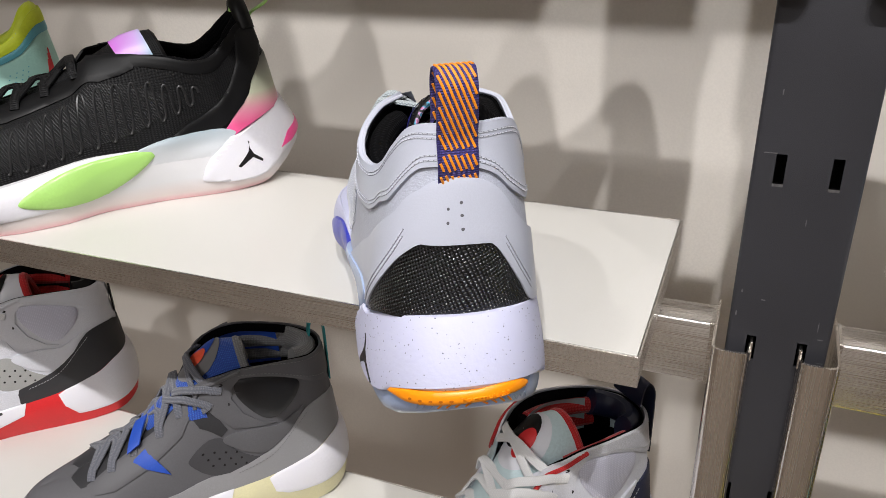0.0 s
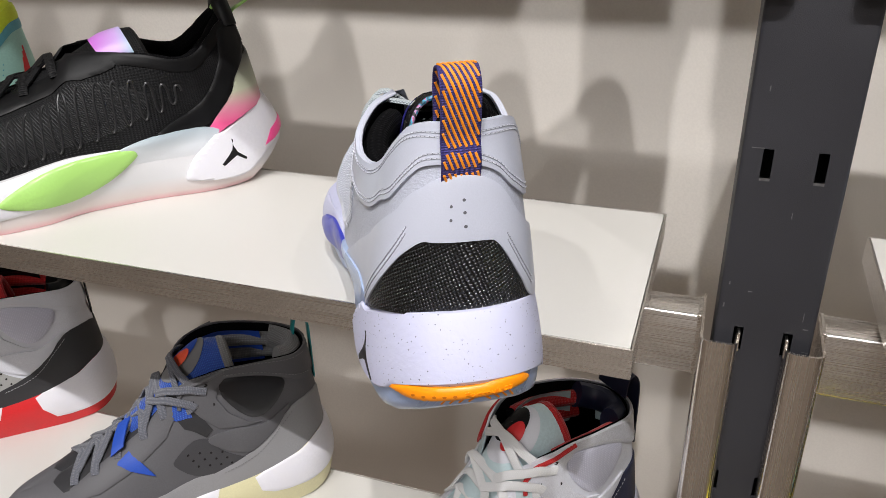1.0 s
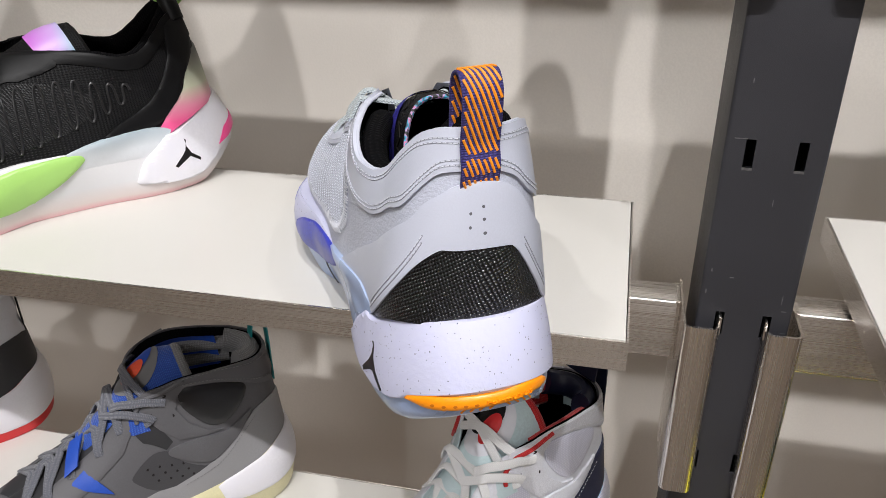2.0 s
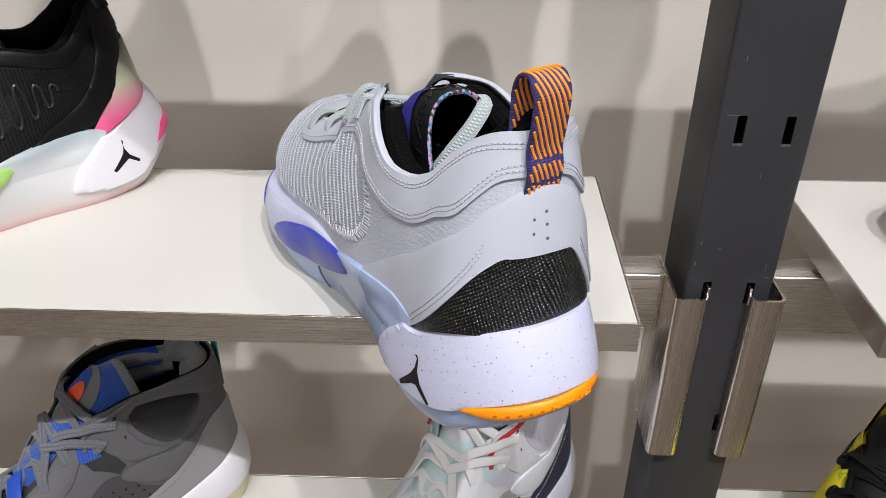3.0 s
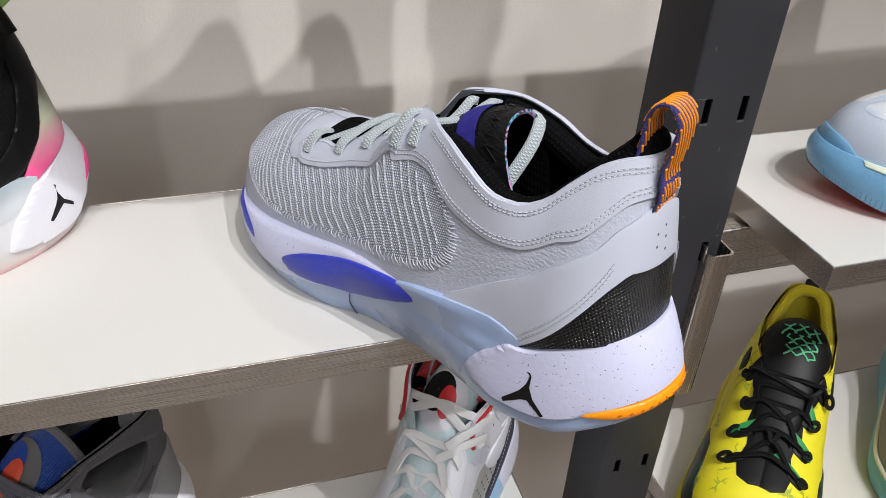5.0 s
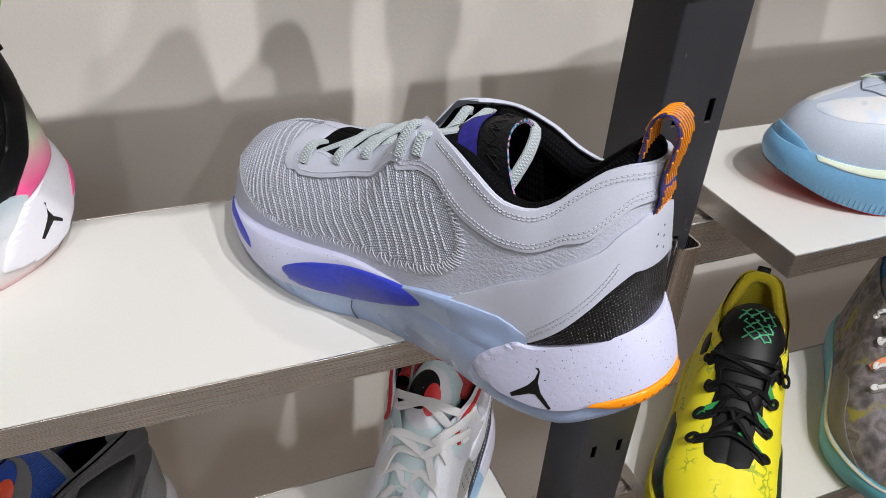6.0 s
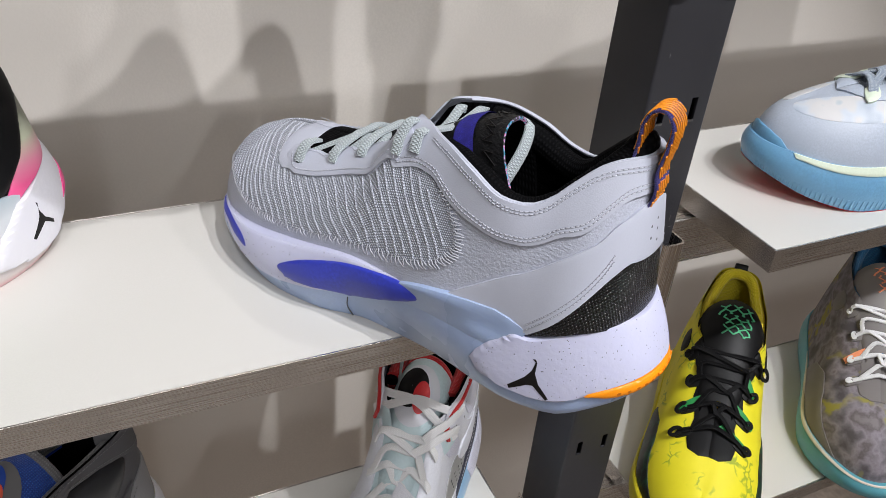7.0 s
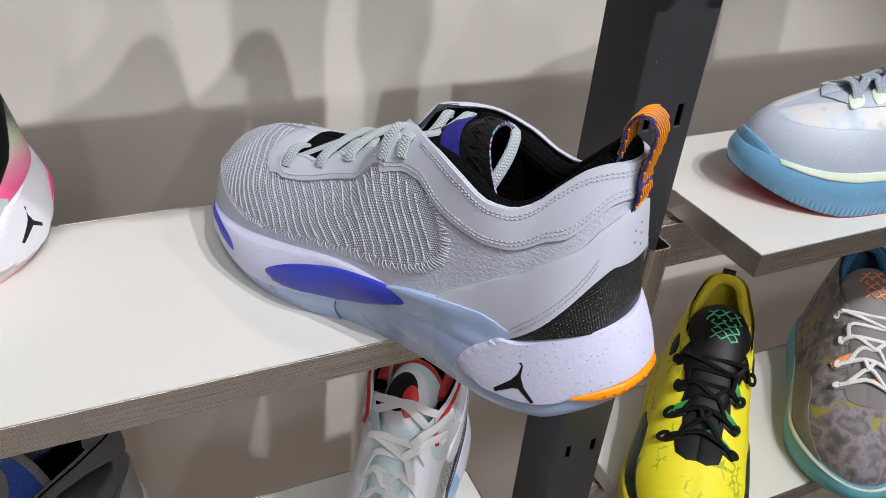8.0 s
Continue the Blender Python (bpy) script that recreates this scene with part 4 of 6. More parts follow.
    toe_pod = rounded([(.45, .86), (.42, .94), (.397, .96), (.365, .82), (.355, .62), (.373, .69), (.395, .80), (.42, .82)], 5)
    part("toe_pod", patch(sole, toe_pod, 0.0010, 0.0012), BLUE_POD, root)
    side_blades(upper, sole, CLEAR_RUBBER, base_part)
    pts, nn, w, t = cord(sole, [(.2700, .02), (.2708, .12), (.2702, .22), (.2675, .34)], 0.0010, 0.0007, 0.0010, 14)
    part("outsole_seam", sweep(bmesh.new(), pts, w, t, nn, sides=5), PIT_GREY, base_part)
    clip = [(.086, .275), (.079, .30), (.066, .30), (.052, .285), (.037, .27), (.017, .262), (.0, .262), (-.009, .28), (-.025, .30), (-.041, .295), (-.052, .25), (-.041, .20), (-.025, .175), (-.005, .15), (.019, .145), (.045, .155), (.064, .185), (.076, .23)]
    heel_clip = part("heel_clip", patch(sole, rounded(clip, 4), 0.0010, 0.0014, dome=0.0012, grain=0.002), ORANGE, root, "orange rubber heel clip with raised lettering")
    # dimples are discs whose darker orange carries the shade of hollows
    for a, b in ((.057, .225), (.047, .208), (.037, .20), (.028, .195), (.019, .192)):
        ring = [(a + 0.0019 * math.cos(t), b + 0.0115 * math.sin(t)) for t in np.linspace(0, 2 * math.pi, 10, endpoint=False)]
        part("dimple", patch(sole, ring, 0.0003, 0.0034, edge=0.1), SHADED_ORANGE, heel_clip)
    for k in range(7):
        for side in (1, -1):
            pts, nn, w, t = cord(sole, [(side * (.002 + .0088 * k), .135), (side * (.005 + .0088 * k), .110), (side * (.008 + .0088 * k), .085)], 0.0, 0.0010, 0.0006, 8)
            part("tread_rib", sweep(bmesh.new(), pts, w, t, nn, sides=5), ORANGE if k < 4 else CLEAR_RUBBER, base_part)
    word = bpy.data.curves.new("lettering", "FONT")
    word.body, word.size, word.extrude, word.resolution_u = "Formula 23", 1.0, 0.01, 2
    carrier = new("lettering", word)
    letters = bpy.data.meshes.new_from_object(carrier)
    bpy.data.objects.remove(carrier)
    bm = bmesh.new()
    bm.from_mesh(letters)
    wide = max(v.co.x for v in bm.verts)
    for v in bm.verts:
        f = v.co.x / wide
        a = 0.0115 - 0.0365 * f
        b = 0.186 + 0.016 * f * f + 0.050 * v.co.y
        v.co = sole.at(np.array(a), np.array(b), np.array(0.0036 + 0.05 * v.co.z))
    part("lettering", bm, ORANGE, heel_clip, "raised orange lettering")
    mark = [(.1215, .735), (.1195, .70), (.1225, .60), (.128, .50), (.1405, .33), (.1395, .295), (.127, .41), (.1225, .42), (.1135, .275), (.1115, .29), (.1185, .44), (.1205, .56), (.1185, .69), (.1195, .735)]
    part("mark", patch(sole, mark, 0.0002, 0.0027, grain=0.002), MARK_BLACK, heel_foam, "small black printed mark")

    # webbing loop on the heel
    path = spread([(0.0078, 0, 0.1245), (0.0054, 0, 0.1305), (0.0042, 0, 0.138), (0.0056, 0, 0.1465), (0.0042, 0, 0.155), (0.0032, 0, 0.163), (0.0032, 0, 0.1705), (0.0075, 0, 0.1765), (0.0135, 0, 0.1755), (0.0170, 0, 0.169), (0.0175, 0, 0.159), (0.0185, 0, 0.145)], 70)
    d = np.gradient(path, axis=0)
    d /= np.linalg.norm(d, axis=1)[:, None]
    out = np.stack([-d[:, 2], np.zeros(70), d[:, 0]], 1)
    turn = pose(0.0020, 0.0020, 0, 0, 0, 2)
    band = part("heel_loop", sweep(bmesh.new(), path, 0.0180, 0.0017, out, sides=10), INDIGO, root, "indigo heel loop with orange diagonal cords")
    band.data.transform(turn)
    s = np.concatenate([[0], np.cumsum(np.linalg.norm(np.diff(path, axis=0), axis=1))])
    total = s[-1]
    for side in (1, -1):
        for k in range(-7, 20):
            s0 = k * 0.0062
            yy = np.linspace(-0.0078, 0.0078, 36)
            ss = s0 + (yy + 0.0078) * 2.5 if side > 0 else s0 + (0.0078 - yy) * 2.5
            ok = (ss > 0.002) & (ss < total - 0.001) & (np.abs(ss - 0.0095) > 0.0008) & (np.abs(ss - 0.0185) > 0.0008)
            if side < 0:
                ok &= ss > 0.026
            runs = np.split(np.arange(36), np.where(np.diff(ok.astype(int)) != 0)[0] + 1)
            for run in runs:
                if not ok[run[0]] or len(run) < 3:
                    continue
                pts = np.stack([np.interp(ss[run], s, path[:, 0]), yy[run], np.interp(ss[run], s, path[:, 2])], 1)
                nn = np.stack([np.interp(ss[run], s, out[:, j]) for j in range(3)], 1) * side
                pts = pts + nn * 0.00095
                part("orange_cord", sweep(bmesh.new(), pts, 0.00125, 0.0010, nn, sides=6), ORANGE_CORD, band).data.transform(turn)
    return root


hero_shoe()


LOW = TOP - PITCH


def broader(curve, k):
    return lambda q: k * curve(q)


def high_lasts():
    upper = Last(0.318,
                 [(0, .036), (.2, .040), (.4, .040), (.6, .046), (.75, .050), (.9, .046), (1, .04)], [(0, .036), (.2, .038), (.4, .038), (.6, .043), (.75, .046), (1, .04)],
                 [(0, .072), (.05, .069), (.12, .058), (.3, .044), (.6, .036), (1, .030)],
                 [(0, .024), (.1, .030), (.25, .034), (.34, .032), (.40, .026), (.46, .014), (.54, .004), (.6, 0), (1, 0)],
                 [(.0, .168), (.06, .169), (.12, .173), (.2, .179), (.3, .184), (.38, .180), (.43, .166), (.48, .145), (.55, .121), (.65, .102), (.78, .082), (.9, .070), (1, .056)],
                 heel_in=0.03, toe_in=0.1, bulge=[(0, .15), (.3, .2), (.5, .7), (.65, 1), (1, 1)], toe_round=0.28)
    sole = Last(0.322,
                [(0, .036), (.2, .041), (.45, .038), (.73, .051), (1, .042)], [(0, .036), (.2, .039), (.45, .037), (.73, .048), (1, .040)],
                [(0, .010), (.06, .003), (.12, .001), (.2, 0), (.8, 0), (.92, .004), (1, .014)],
                [(0, .037), (.2, .040), (.4, .040), (.75, .0495), (1, .041)], [(0, .076), (.05, .073), (.12, .062), (.3, .046), (.6, .038), (1, .032)],
                heel_in=0.01, toe_in=0.0, bulge=[(0, .3), (1, .3)], toe_round=0.28, push=lambda u, r: 0.005 * np.sin(np.pi * np.clip(r, 0, 1)))
    for last in (upper, sole):
        last.wl, last.wr, last.tw = broader(last.wl, 1.1), broader(last.wr, 1.1), broader(last.tw, 1.12)
    upper.dip = graph([(0, 0), (.1, .0005), (.2, .004), (.3, .008), (.38, .010), (.45, .006), (.55, .0), (1, 0)])
    sole.start = -0.004
    return upper, sole


def low_lasts():
    upper = Last(0.292,
                 [(0, .036), (.2, .040), (.4, .041), (.6, .047), (.75, .051), (.9, .046), (1, .04)], [(0, .036), (.2, .038), (.4, .039), (.6, .044), (.75, .048), (1, .04)],
                 [(0, .050), (.2, .046), (.5, .042), (.8, .038), (1, .042)],
                 [(0, .022), (.1, .026), (.25, .030), (.38, .028), (.45, .02), (.5, .012), (.57, .003), (.62, 0), (1, 0)],
                 [(.0, .142), (.06, .140), (.14, .118), (.24, .108), (.32, .116), (.40, .126), (.47, .120), (.55, .110), (.65, .099), (.78, .088), (.9, .077), (1, .060)],
                 heel_in=0.04, toe_in=0.1, bulge=[(0, .2), (.3, .3), (.5, .8), (.65, 1), (1, 1)], toe_round=0.28)
    sole = Last(0.300,
                [(0, .036), (.2, .041), (.45, .039), (.73, .052), (1, .042)], [(0, .036), (.2, .039), (.45, .037), (.73, .049), (1, .040)],
                [(0, .010), (.06, .003), (.12, .001), (.2, 0), (.70, 0), (.85, .007), (1, .024)],
                [(0, .038), (.2, .041), (.4, .041), (.75, .051), (1, .042)], [(0, .052), (.2, .048), (.5, .044), (.8, .041), (1, .047)],
                heel_in=0.01, toe_in=0.0, bulge=[(0, .3), (1, .3)], toe_round=0.28, push=lambda u, r: 0.004 * np.sin(np.pi * np.clip(r, 0, 1)))
    sole.start = -0.004
    return upper, sole


def wide_lasts():
    upper = Last(0.300,
                 [(0, .040), (.2, .051), (.4, .054), (.6, .060), (.75, .062), (.9, .055), (1, .045)], [(0, .040), (.2, .050), (.4, .052), (.6, .058), (.75, .060), (.9, .053), (1, .045)],
                 [(0, .048), (.2, .040), (.5, .034), (.8, .030), (1, .030)],
                 [(0, .022), (.1, .027), (.25, .035), (.36, .035), (.43, .026), (.5, .014), (.57, .004), (.62, 0), (1, 0)],
                 [(.0, .172), (.06, .171), (.14, .158), (.24, .152), (.32, .148), (.40, .146), (.47, .131), (.55, .115), (.65, .100), (.78, .085), (.9, .072), (1, .058)],
                 heel_in=0.04, toe_in=0.1, bulge=[(0, .2), (.3, .3), (.5, .8), (.65, 1), (1, 1)], toe_round=0.3)
    sole = Last(0.308,
                [(0, .040), (.2, .051), (.45, .052), (.73, .063), (1, .048)], [(0, .040), (.2, .050), (.45, .050), (.73, .061), (1, .048)],
                [(0, .010), (.06, .003), (.12, .001), (.2, 0), (.75, 0), (.88, .004), (1, .014)],
                [(0, .041), (.2, .051), (.4, .053), (.75, .0615), (1, .047)], [(0, .051), (.2, .042), (.5, .036), (.8, .033), (1, .034)],
                heel_in=0.01, toe_in=0.0, bulge=[(0, .3), (1, .3)], toe_round=0.3, push=lambda u, r: 0.004 * np.sin(np.pi * np.clip(r, 0, 1)))
    sole.start = -0.004
    return upper, sole


def body(root, upper, sole, skin_mat, sole_mat, lining_mat, swell_z=0.006, front=0.236, pad_w=0.013, pad_z=-0.004):
    """Upper, lining, padded collar, insole and outsole that every shoe has."""
    part("upper", skin(upper, n=96, m=13), skin_mat, root)
    n = 44
    phi = np.linspace(-front, front, n)
    levels = np.linspace(1.0, 0.12, 7)
    part("lining", grid_mesh([upper.at(phi, np.full(n, r), -0.0026) for r in levels], [[(a * ROUND, r * TALL) for a in phi] for r in levels]), lining_mat, root)
    ph = np.linspace(-front + 0.02, front - 0.02, n)
    pad = upper.at(ph, np.full(n, 0.97), -0.007)
    pad[:, 2] += pad_z + swell_z * (0.5 + 0.5 * np.cos(np.clip(np.abs(ph) / 0.1, 0, 1) * math.pi))
    part("collar_pad", sweep(bmesh.new(), pad, pad_w, 0.012, upper.normal(ph, np.full(n, .95)), sides=10), lining_mat, root)
    bm = bmesh.new()
    cap_over(bm, upper, 0.15, -0.004, n=40)
    part("insole", bm, lining_mat, root)
    bm = skin(sole, n=96, m=8)
    cap_over(bm, sole, 0.0, up=False)
    cap_over(bm, sole, 1.0)
    return part("outsole", bm, sole_mat, root)


def laid(root, last, name, poly, material, thick=0.0012, base=0.0, both=True, label="", smooth=0, dome=0.0, grain=0.004, edge=0.6):
    """One piece of material on a last, on both sides of the shoe if so told."""
    poly = rounded(poly, smooth) if smooth else poly
    made = None
    for side in ((poly, other_side(poly)) if both else (poly,)):
        made = part(name, patch(last, side, thick, base, grain, dome, edge), material, root, label)
    return made


def lace_up(root, upper, holes, material, width=0.0065, top=1.0, bow=False):
    """Laces that cross from hole to hole over the throat."""
    def spot(phi, r, off):
        return upper.at(np.array(phi), np.array(r), np.array(off))

    def run(points, w):
        q = spread(points, 18)
        nn = np.tile(np.array([0.15, 0.0, 1.0]), (18, 1))
        nn[:, 1] = (q[:, 1] - np.mean(q[:, 1])) * 22
        part("lace", sweep(bmesh.new(), q, w, 0.0024, nn), material, root)

    for k, (a, b) in enumerate(holes):
        run([spot(a, b - 0.02, 0.002), spot(a, min(b + 0.06, 0.95), 0.0045), spot(a, .93, 0.006), spot(a + 0.001, 1.0, 0.0062), spot(1 - a, .93, 0.006), spot(1 - a, b, 0.003)], width)
        if k + 1 < len(holes):
            c, d = holes[k + 1]
            mid = (a + c) / 2
            run([spot(a, min(b + 0.08, 0.95), 0.004), spot(mid, .95, 0.0078), spot(mid, 1.0, 0.0086), spot(1 - c, .93, 0.0066), spot(1 - c, d, 0.003)], width * 0.92)
            run([spot(1 - a, min(b + 0.08, 0.95), 0.004), spot(1 - mid, .95, 0.0066), spot(mid, 1.0, 0.0072), spot(c, .93, 0.0068), spot(c, d, 0.003)], width * 0.92)


def flap(root, xs, apex, half, base, yc, outer, inner, trim, lean=0.01, label=""):
    """An arched tongue; lists give its form from the free end to the throat."""
    q = np.linspace(xs[0], xs[-1], 12)
    f = [np.interp(q, xs, v) for v in (apex, half, base, yc)]
    ang = np.linspace(0.0, math.pi, 18)

    def arch(i, shrink):
        return [(q[i] + lean * (1 - math.sin(a)), f[3][i] + (f[1][i] - shrink) * math.cos(a), f[2][i] + (f[0][i] - shrink - f[2][i]) * math.sin(a) ** 0.75) for a in ang]

    uv = [[(x, a * 0.03) for a in ang] for x in q]
    tongue = part("tongue", grid_mesh([arch(i, 0.0) for i in range(12)], uv, flip=True), outer, root, label)
    part("tongue_lining", grid_mesh([arch(i, 0.007) for i in range(12)], uv), inner, tongue)
    part("tongue_rim", grid_mesh([arch(0, 0.0), [(x - 0.003, y, z) for x, y, z in arch(0, 0.0035)], arch(0, 0.007)]), trim, tongue)
    return tongue, arch


def arch_disc(arch, row, col, rows, cols, lift):
    """A rounded patch on a tongue, given by its centre and radii along and across it."""
    def spot(i, j):
        i = min(max(i, 0.0), 10.99)
        a, b = np.array(arch(int(i), -lift)), np.array(arch(int(i) + 1, -lift))
        line = a + (b - a) * (i - int(i))
        return [np.interp(j, np.arange(len(line)), line[:, m]) for m in range(3)]

    turns = np.linspace(0, 2 * math.pi, 28, endpoint=False)
    return grid_mesh([[spot(row + f * rows * math.sin(t), col + f * cols * math.cos(t)) for t in turns] for f in (0.02, 0.4, 0.75, 1.0)], close=True, flip=True)


def pull_loop(root, points, width, material, label, thick=0.0016):
    path = spread(points, 40)
    d = np.gradient(path, axis=0)
    d /= np.linalg.norm(d, axis=1)[:, None]
    out = np.stack([-d[:, 2], np.zeros(40), d[:, 0]], 1)
    return part("heel_loop", sweep(bmesh.new(), path, width, thick, out, sides=8), material, root, label)


# -- black low sneaker
BLACK_RIP = woven("black_ripstop", (0.002, 0.002, 0.0024), (0.007, 0.007, 0.008), 0.0018, 0.6, 0.7, sheen=0.0, gloss=0.2)
BLACK_NET = woven("glinting_black_net", (0.001, 0.001, 0.0015), (0.013, 0.013, 0.015), 0.0013, 0.45, 0.9, tilt=0.3, sheen=0.0, gloss=0.35)
BLACK_CORD = surface("raised_black_cord", (0.010, 0.010, 0.011), 0.38, vary=0.1, bump=0.03)
BLACK_SMOOTH = surface("matt_black_synthetic", (0.0045, 0.0045, 0.005), 0.5, vary=0.2, fine=900, bump=0.10, gloss=0.22)
WHITE_FOAM = surface("white_moulded_foam", (0.74, 0.73, 0.78), 0.42, vary=0.02, fine=400, bump=0.06, glow_through=0.15)
MILK_RUBBER = fade("milky_rubber_fade", [(0.0, (0.74, 0.42, 0.44)), (0.12, (0.72, 0.63, 0.61)), (0.4, (0.68, 0.68, 0.70)), (1.0, (0.66, 0.65, 0.66))], 2, 0.0, 0.05, 0.35)
HEEL_FADE = fade("pink_to_grey_heel_fade", [(0.0, (0.80, 0.10, 0.28)), (0.22, (0.72, 0.25, 0.36)), (0.5, (0.50, 0.52, 0.38)), (1.0, (0.12, 0.12, 0.11))], 2, 0.058, 0.106, 0.45)
BLADE_GREY = fade("smoky_blue_blade", [(0.0, (0.66, 0.66, 0.68)), (0.45, (0.62, 0.65, 0.68)), (1.0, (0.30, 0.40, 0.46))], 2, 0.030, 0.064, 0.3)
LIME = surface("lime_green_rubber", (0.38, 0.66, 0.17), 0.36, vary=0.04, bump=0.05)
PINK = surface("hot_pink_rubber", (0.88, 0.08, 0.30), 0.4, vary=0.05, bump=0.03)
TONGUE_FADE = fade("violet_to_cyan_fade", [(0.0, (0.25, 0.68, 0.66)), (0.5, (0.55, 0.35, 0.70)), (1.0, (0.55, 0.16, 0.62))], 0, 0.088, 0.125, 0.4)


def black_shoe():
    root = thing("sneaker", "black low sneaker with lime side pod and white heel wedge", "sneaker", "shoes on display", (-0.3655, 0.2080, TOP), 226.86)
    upper, sole = hero_lasts()
    tall = upper.tz
    upper.tz = lambda q: tall(q) - 0.013 * np.clip((tall(q) - 0.095) / 0.045, 0, 1)    # a lower collar
    outsole = body(root, upper, sole, BLACK_RIP, MILK_RUBBER, BLACK_LINING, 0.010, pad_w=0.015)
    laid(root, upper, "mesh_panel", [(.186, .52), (.195, .30), (.215, .17), (.244, .09), (.31, .09), (.37, .2), (.37, .48), (.31, .50), (.27, .53), (.225, .60)], BLACK_NET, 0.0006, label="glinting black mesh panel", grain=0.005)
    strip = [(0, .55), (.05, .52), (.078, .44), (.095, .28), (.126, .17), (.140, .08), (.143, 0)]
    laid(root, upper, "heel_strip", strip + other_side(strip)[::-1], HEEL_FADE, 0.0014, both=False, label="pink fading heel strip")
    laid(root, upper, "heel_counter", [(.030, .92), (.034, .66), (.056, .50), (.085, .38), (.107, .235), (.138, .15), (.168, .10), (.195, .06), (.186, .12), (.176, .19), (.147, .36), (.116, .53), (.100, .66), (.086, .92)], BLACK_SMOOTH, 0.0024, label="smooth black heel counter")
    laid(root, upper, "collar_band", [(.236, .78), (.2, .83), (.165, .82), (.13, .80), (.1, .82), (.06, .86), (.0, .86), (.0, 1), (.12, 1), (.236, 1)], BLACK_SMOOTH, 0.0014)
    side_blades(upper, sole, BLADE_GREY, outsole)
    laid(root, upper, "eyestay", [(.385, .80), (.36, .62), (.32, .56), (.275, .60), (.258, .60), (.240, .60), (.223, .69), (.211, .79), (.2085, .93), (.213, .98), (.235, .96), (.26, .90), (.30, .84), (.35, .82), (.362, .99), (.392, .99)], BLACK_SMOOTH, 0.0018, label="matt black lace stay")
    for flip in (1, -1):
        q = np.linspace(0, 11.75, 520)
        ph = 0.1555 + 0.0140 * (q - 0.85 * np.sin(4 * np.pi * q) / (4 * np.pi))
        hi = np.interp(ph, [.155, .172, .184, .196, .224, .24, .258, .3, .33], [.64, .63, .62, .65, .60, .54, .54, .48, .40])
        lo = np.interp(ph, [.155, .162, .179, .189, .205, .244, .268, .302, .33], [.50, .44, .33, .27, .22, .07, .06, .06, .10])
        r = (hi + lo) / 2 + (hi - lo) / 2 * np.sin(2 * np.pi * q)
        part("raised_cord", sweep(bmesh.new(), upper.at(ph * flip, r, np.full(520, 0.0008)), 0.0021, 0.0018, upper.normal(ph * flip, r), sides=6), BLACK_CORD, root, "raised winding cord")
    wedge = [(0, 1.0), (.07, 1.0), (.128, 1.0), (.138, .93), (.150, .78), (.166, .58), (.176, .35), (.175, .26), (.15, .20), (.125, .17), (.1, .20), (.07, .25), (0, .27)]
    laid(root, sole, "heel_wedge", rounded(wedge, 4, closed=False) + other_side(rounded(wedge, 4, closed=False))[::-1], WHITE_FOAM, 0.0030, both=False, label="white moulded heel wedge", edge=0.4)
    front = [(.222, 1.0), (.213, .95), (.222, .70), (.236, .46), (.264, .28), (.30, .30), (.350, .30), (.404, .45), (.5, .50), (.596, .45), (.65, .30), (.7, .30), (.736, .28), (.764, .46), (.787, .95), (.778, 1.0), (.5, 1.0)]
    laid(root, sole, "forefoot_foam", front, WHITE_FOAM, 0.0014, both=False, grain=0.005, label="white foam forefoot")
    laid(root, sole, "side_pod", [(.324, .57), (.312, .73), (.287, .88), (.255, .94), (.226, .97), (.212, .96), (.208, .92), (.214, .77), (.236, .50), (.264, .30), (.289, .31), (.312, .42)], LIME, 0.0016, 0.0010, smooth=4, dome=0.0026, label="glossy lime green side pod", grain=0.003)
    laid(root, sole, "heel_plug", [(.082, .34), (.062, .46), (.0, .46), (-.062, .46), (-.082, .34), (-.06, .30), (0, .31), (.06, .30)], PINK, 0.0010, 0.0028, both=False, label="pink heel plug")
    mark = [(.1195, .80), (.118, .77), (.1235, .62), (.128, .56), (.1395, .42), (.1375, .39), (.127, .47), (.121, .50), (.112, .37), (.1105, .40), (.1185, .54), (.1205, .66)]
    laid(root, sole, "mark", mark, MARK_BLACK, 0.0002, 0.0030, label="small black printed mark", grain=0.002)
    tongue, arch = flap(root, [0.093, 0.105, 0.12, 0.14, 0.185], [0.1345, 0.134, 0.130, 0.119, 0.102], [0.024, 0.024, 0.023, 0.02, 0.013], [0.09, 0.092, 0.095, 0.10, 0.095], [-0.004] * 5, BLACK_RIP, BLACK_LINING, BLACK_SMOOTH, lean=-0.012, label="black tongue")
    part("tongue_patch", grid_mesh([[(x, y, z + 0.0008) for x, y, z in arch(i, -0.0008)[2:11]] for i in range(1, 5)], flip=True), TONGUE_FADE, tongue, "violet and cyan tongue patch")
    lace_up(root, upper, [(.340, .66), (.312, .68), (.286, .72), (.258, .74)], BLACK_RIP, 0.0072)
    pull_loop(root, [(0.016, 0, 0.130), (0.010, 0, 0.140), (0.001, 0, 0.145), (-0.005, 0, 0.149), (-0.007, 0, 0.155), (0.001, 0, 0.159), (0.012, 0, 0.159), (0.022, 0, 0.154), (0.027, 0, 0.143)], 0.007, LIME, "lime green heel loop")
    rim = spread([(0.018, 0.016, 0.130), (0.020, 0.010, 0.143), (0.021, 0, 0.150), (0.020, -0.012, 0.143), (0.018, -0.018, 0.130)], 16)
    part("heel_tab", sweep(bmesh.new(), rim, 0.012, 0.014, [(-1, 0, 0.3)] * 16, sides=10), BLACK_SMOOTH, root, "padded black heel tab")
    return root


black_shoe()


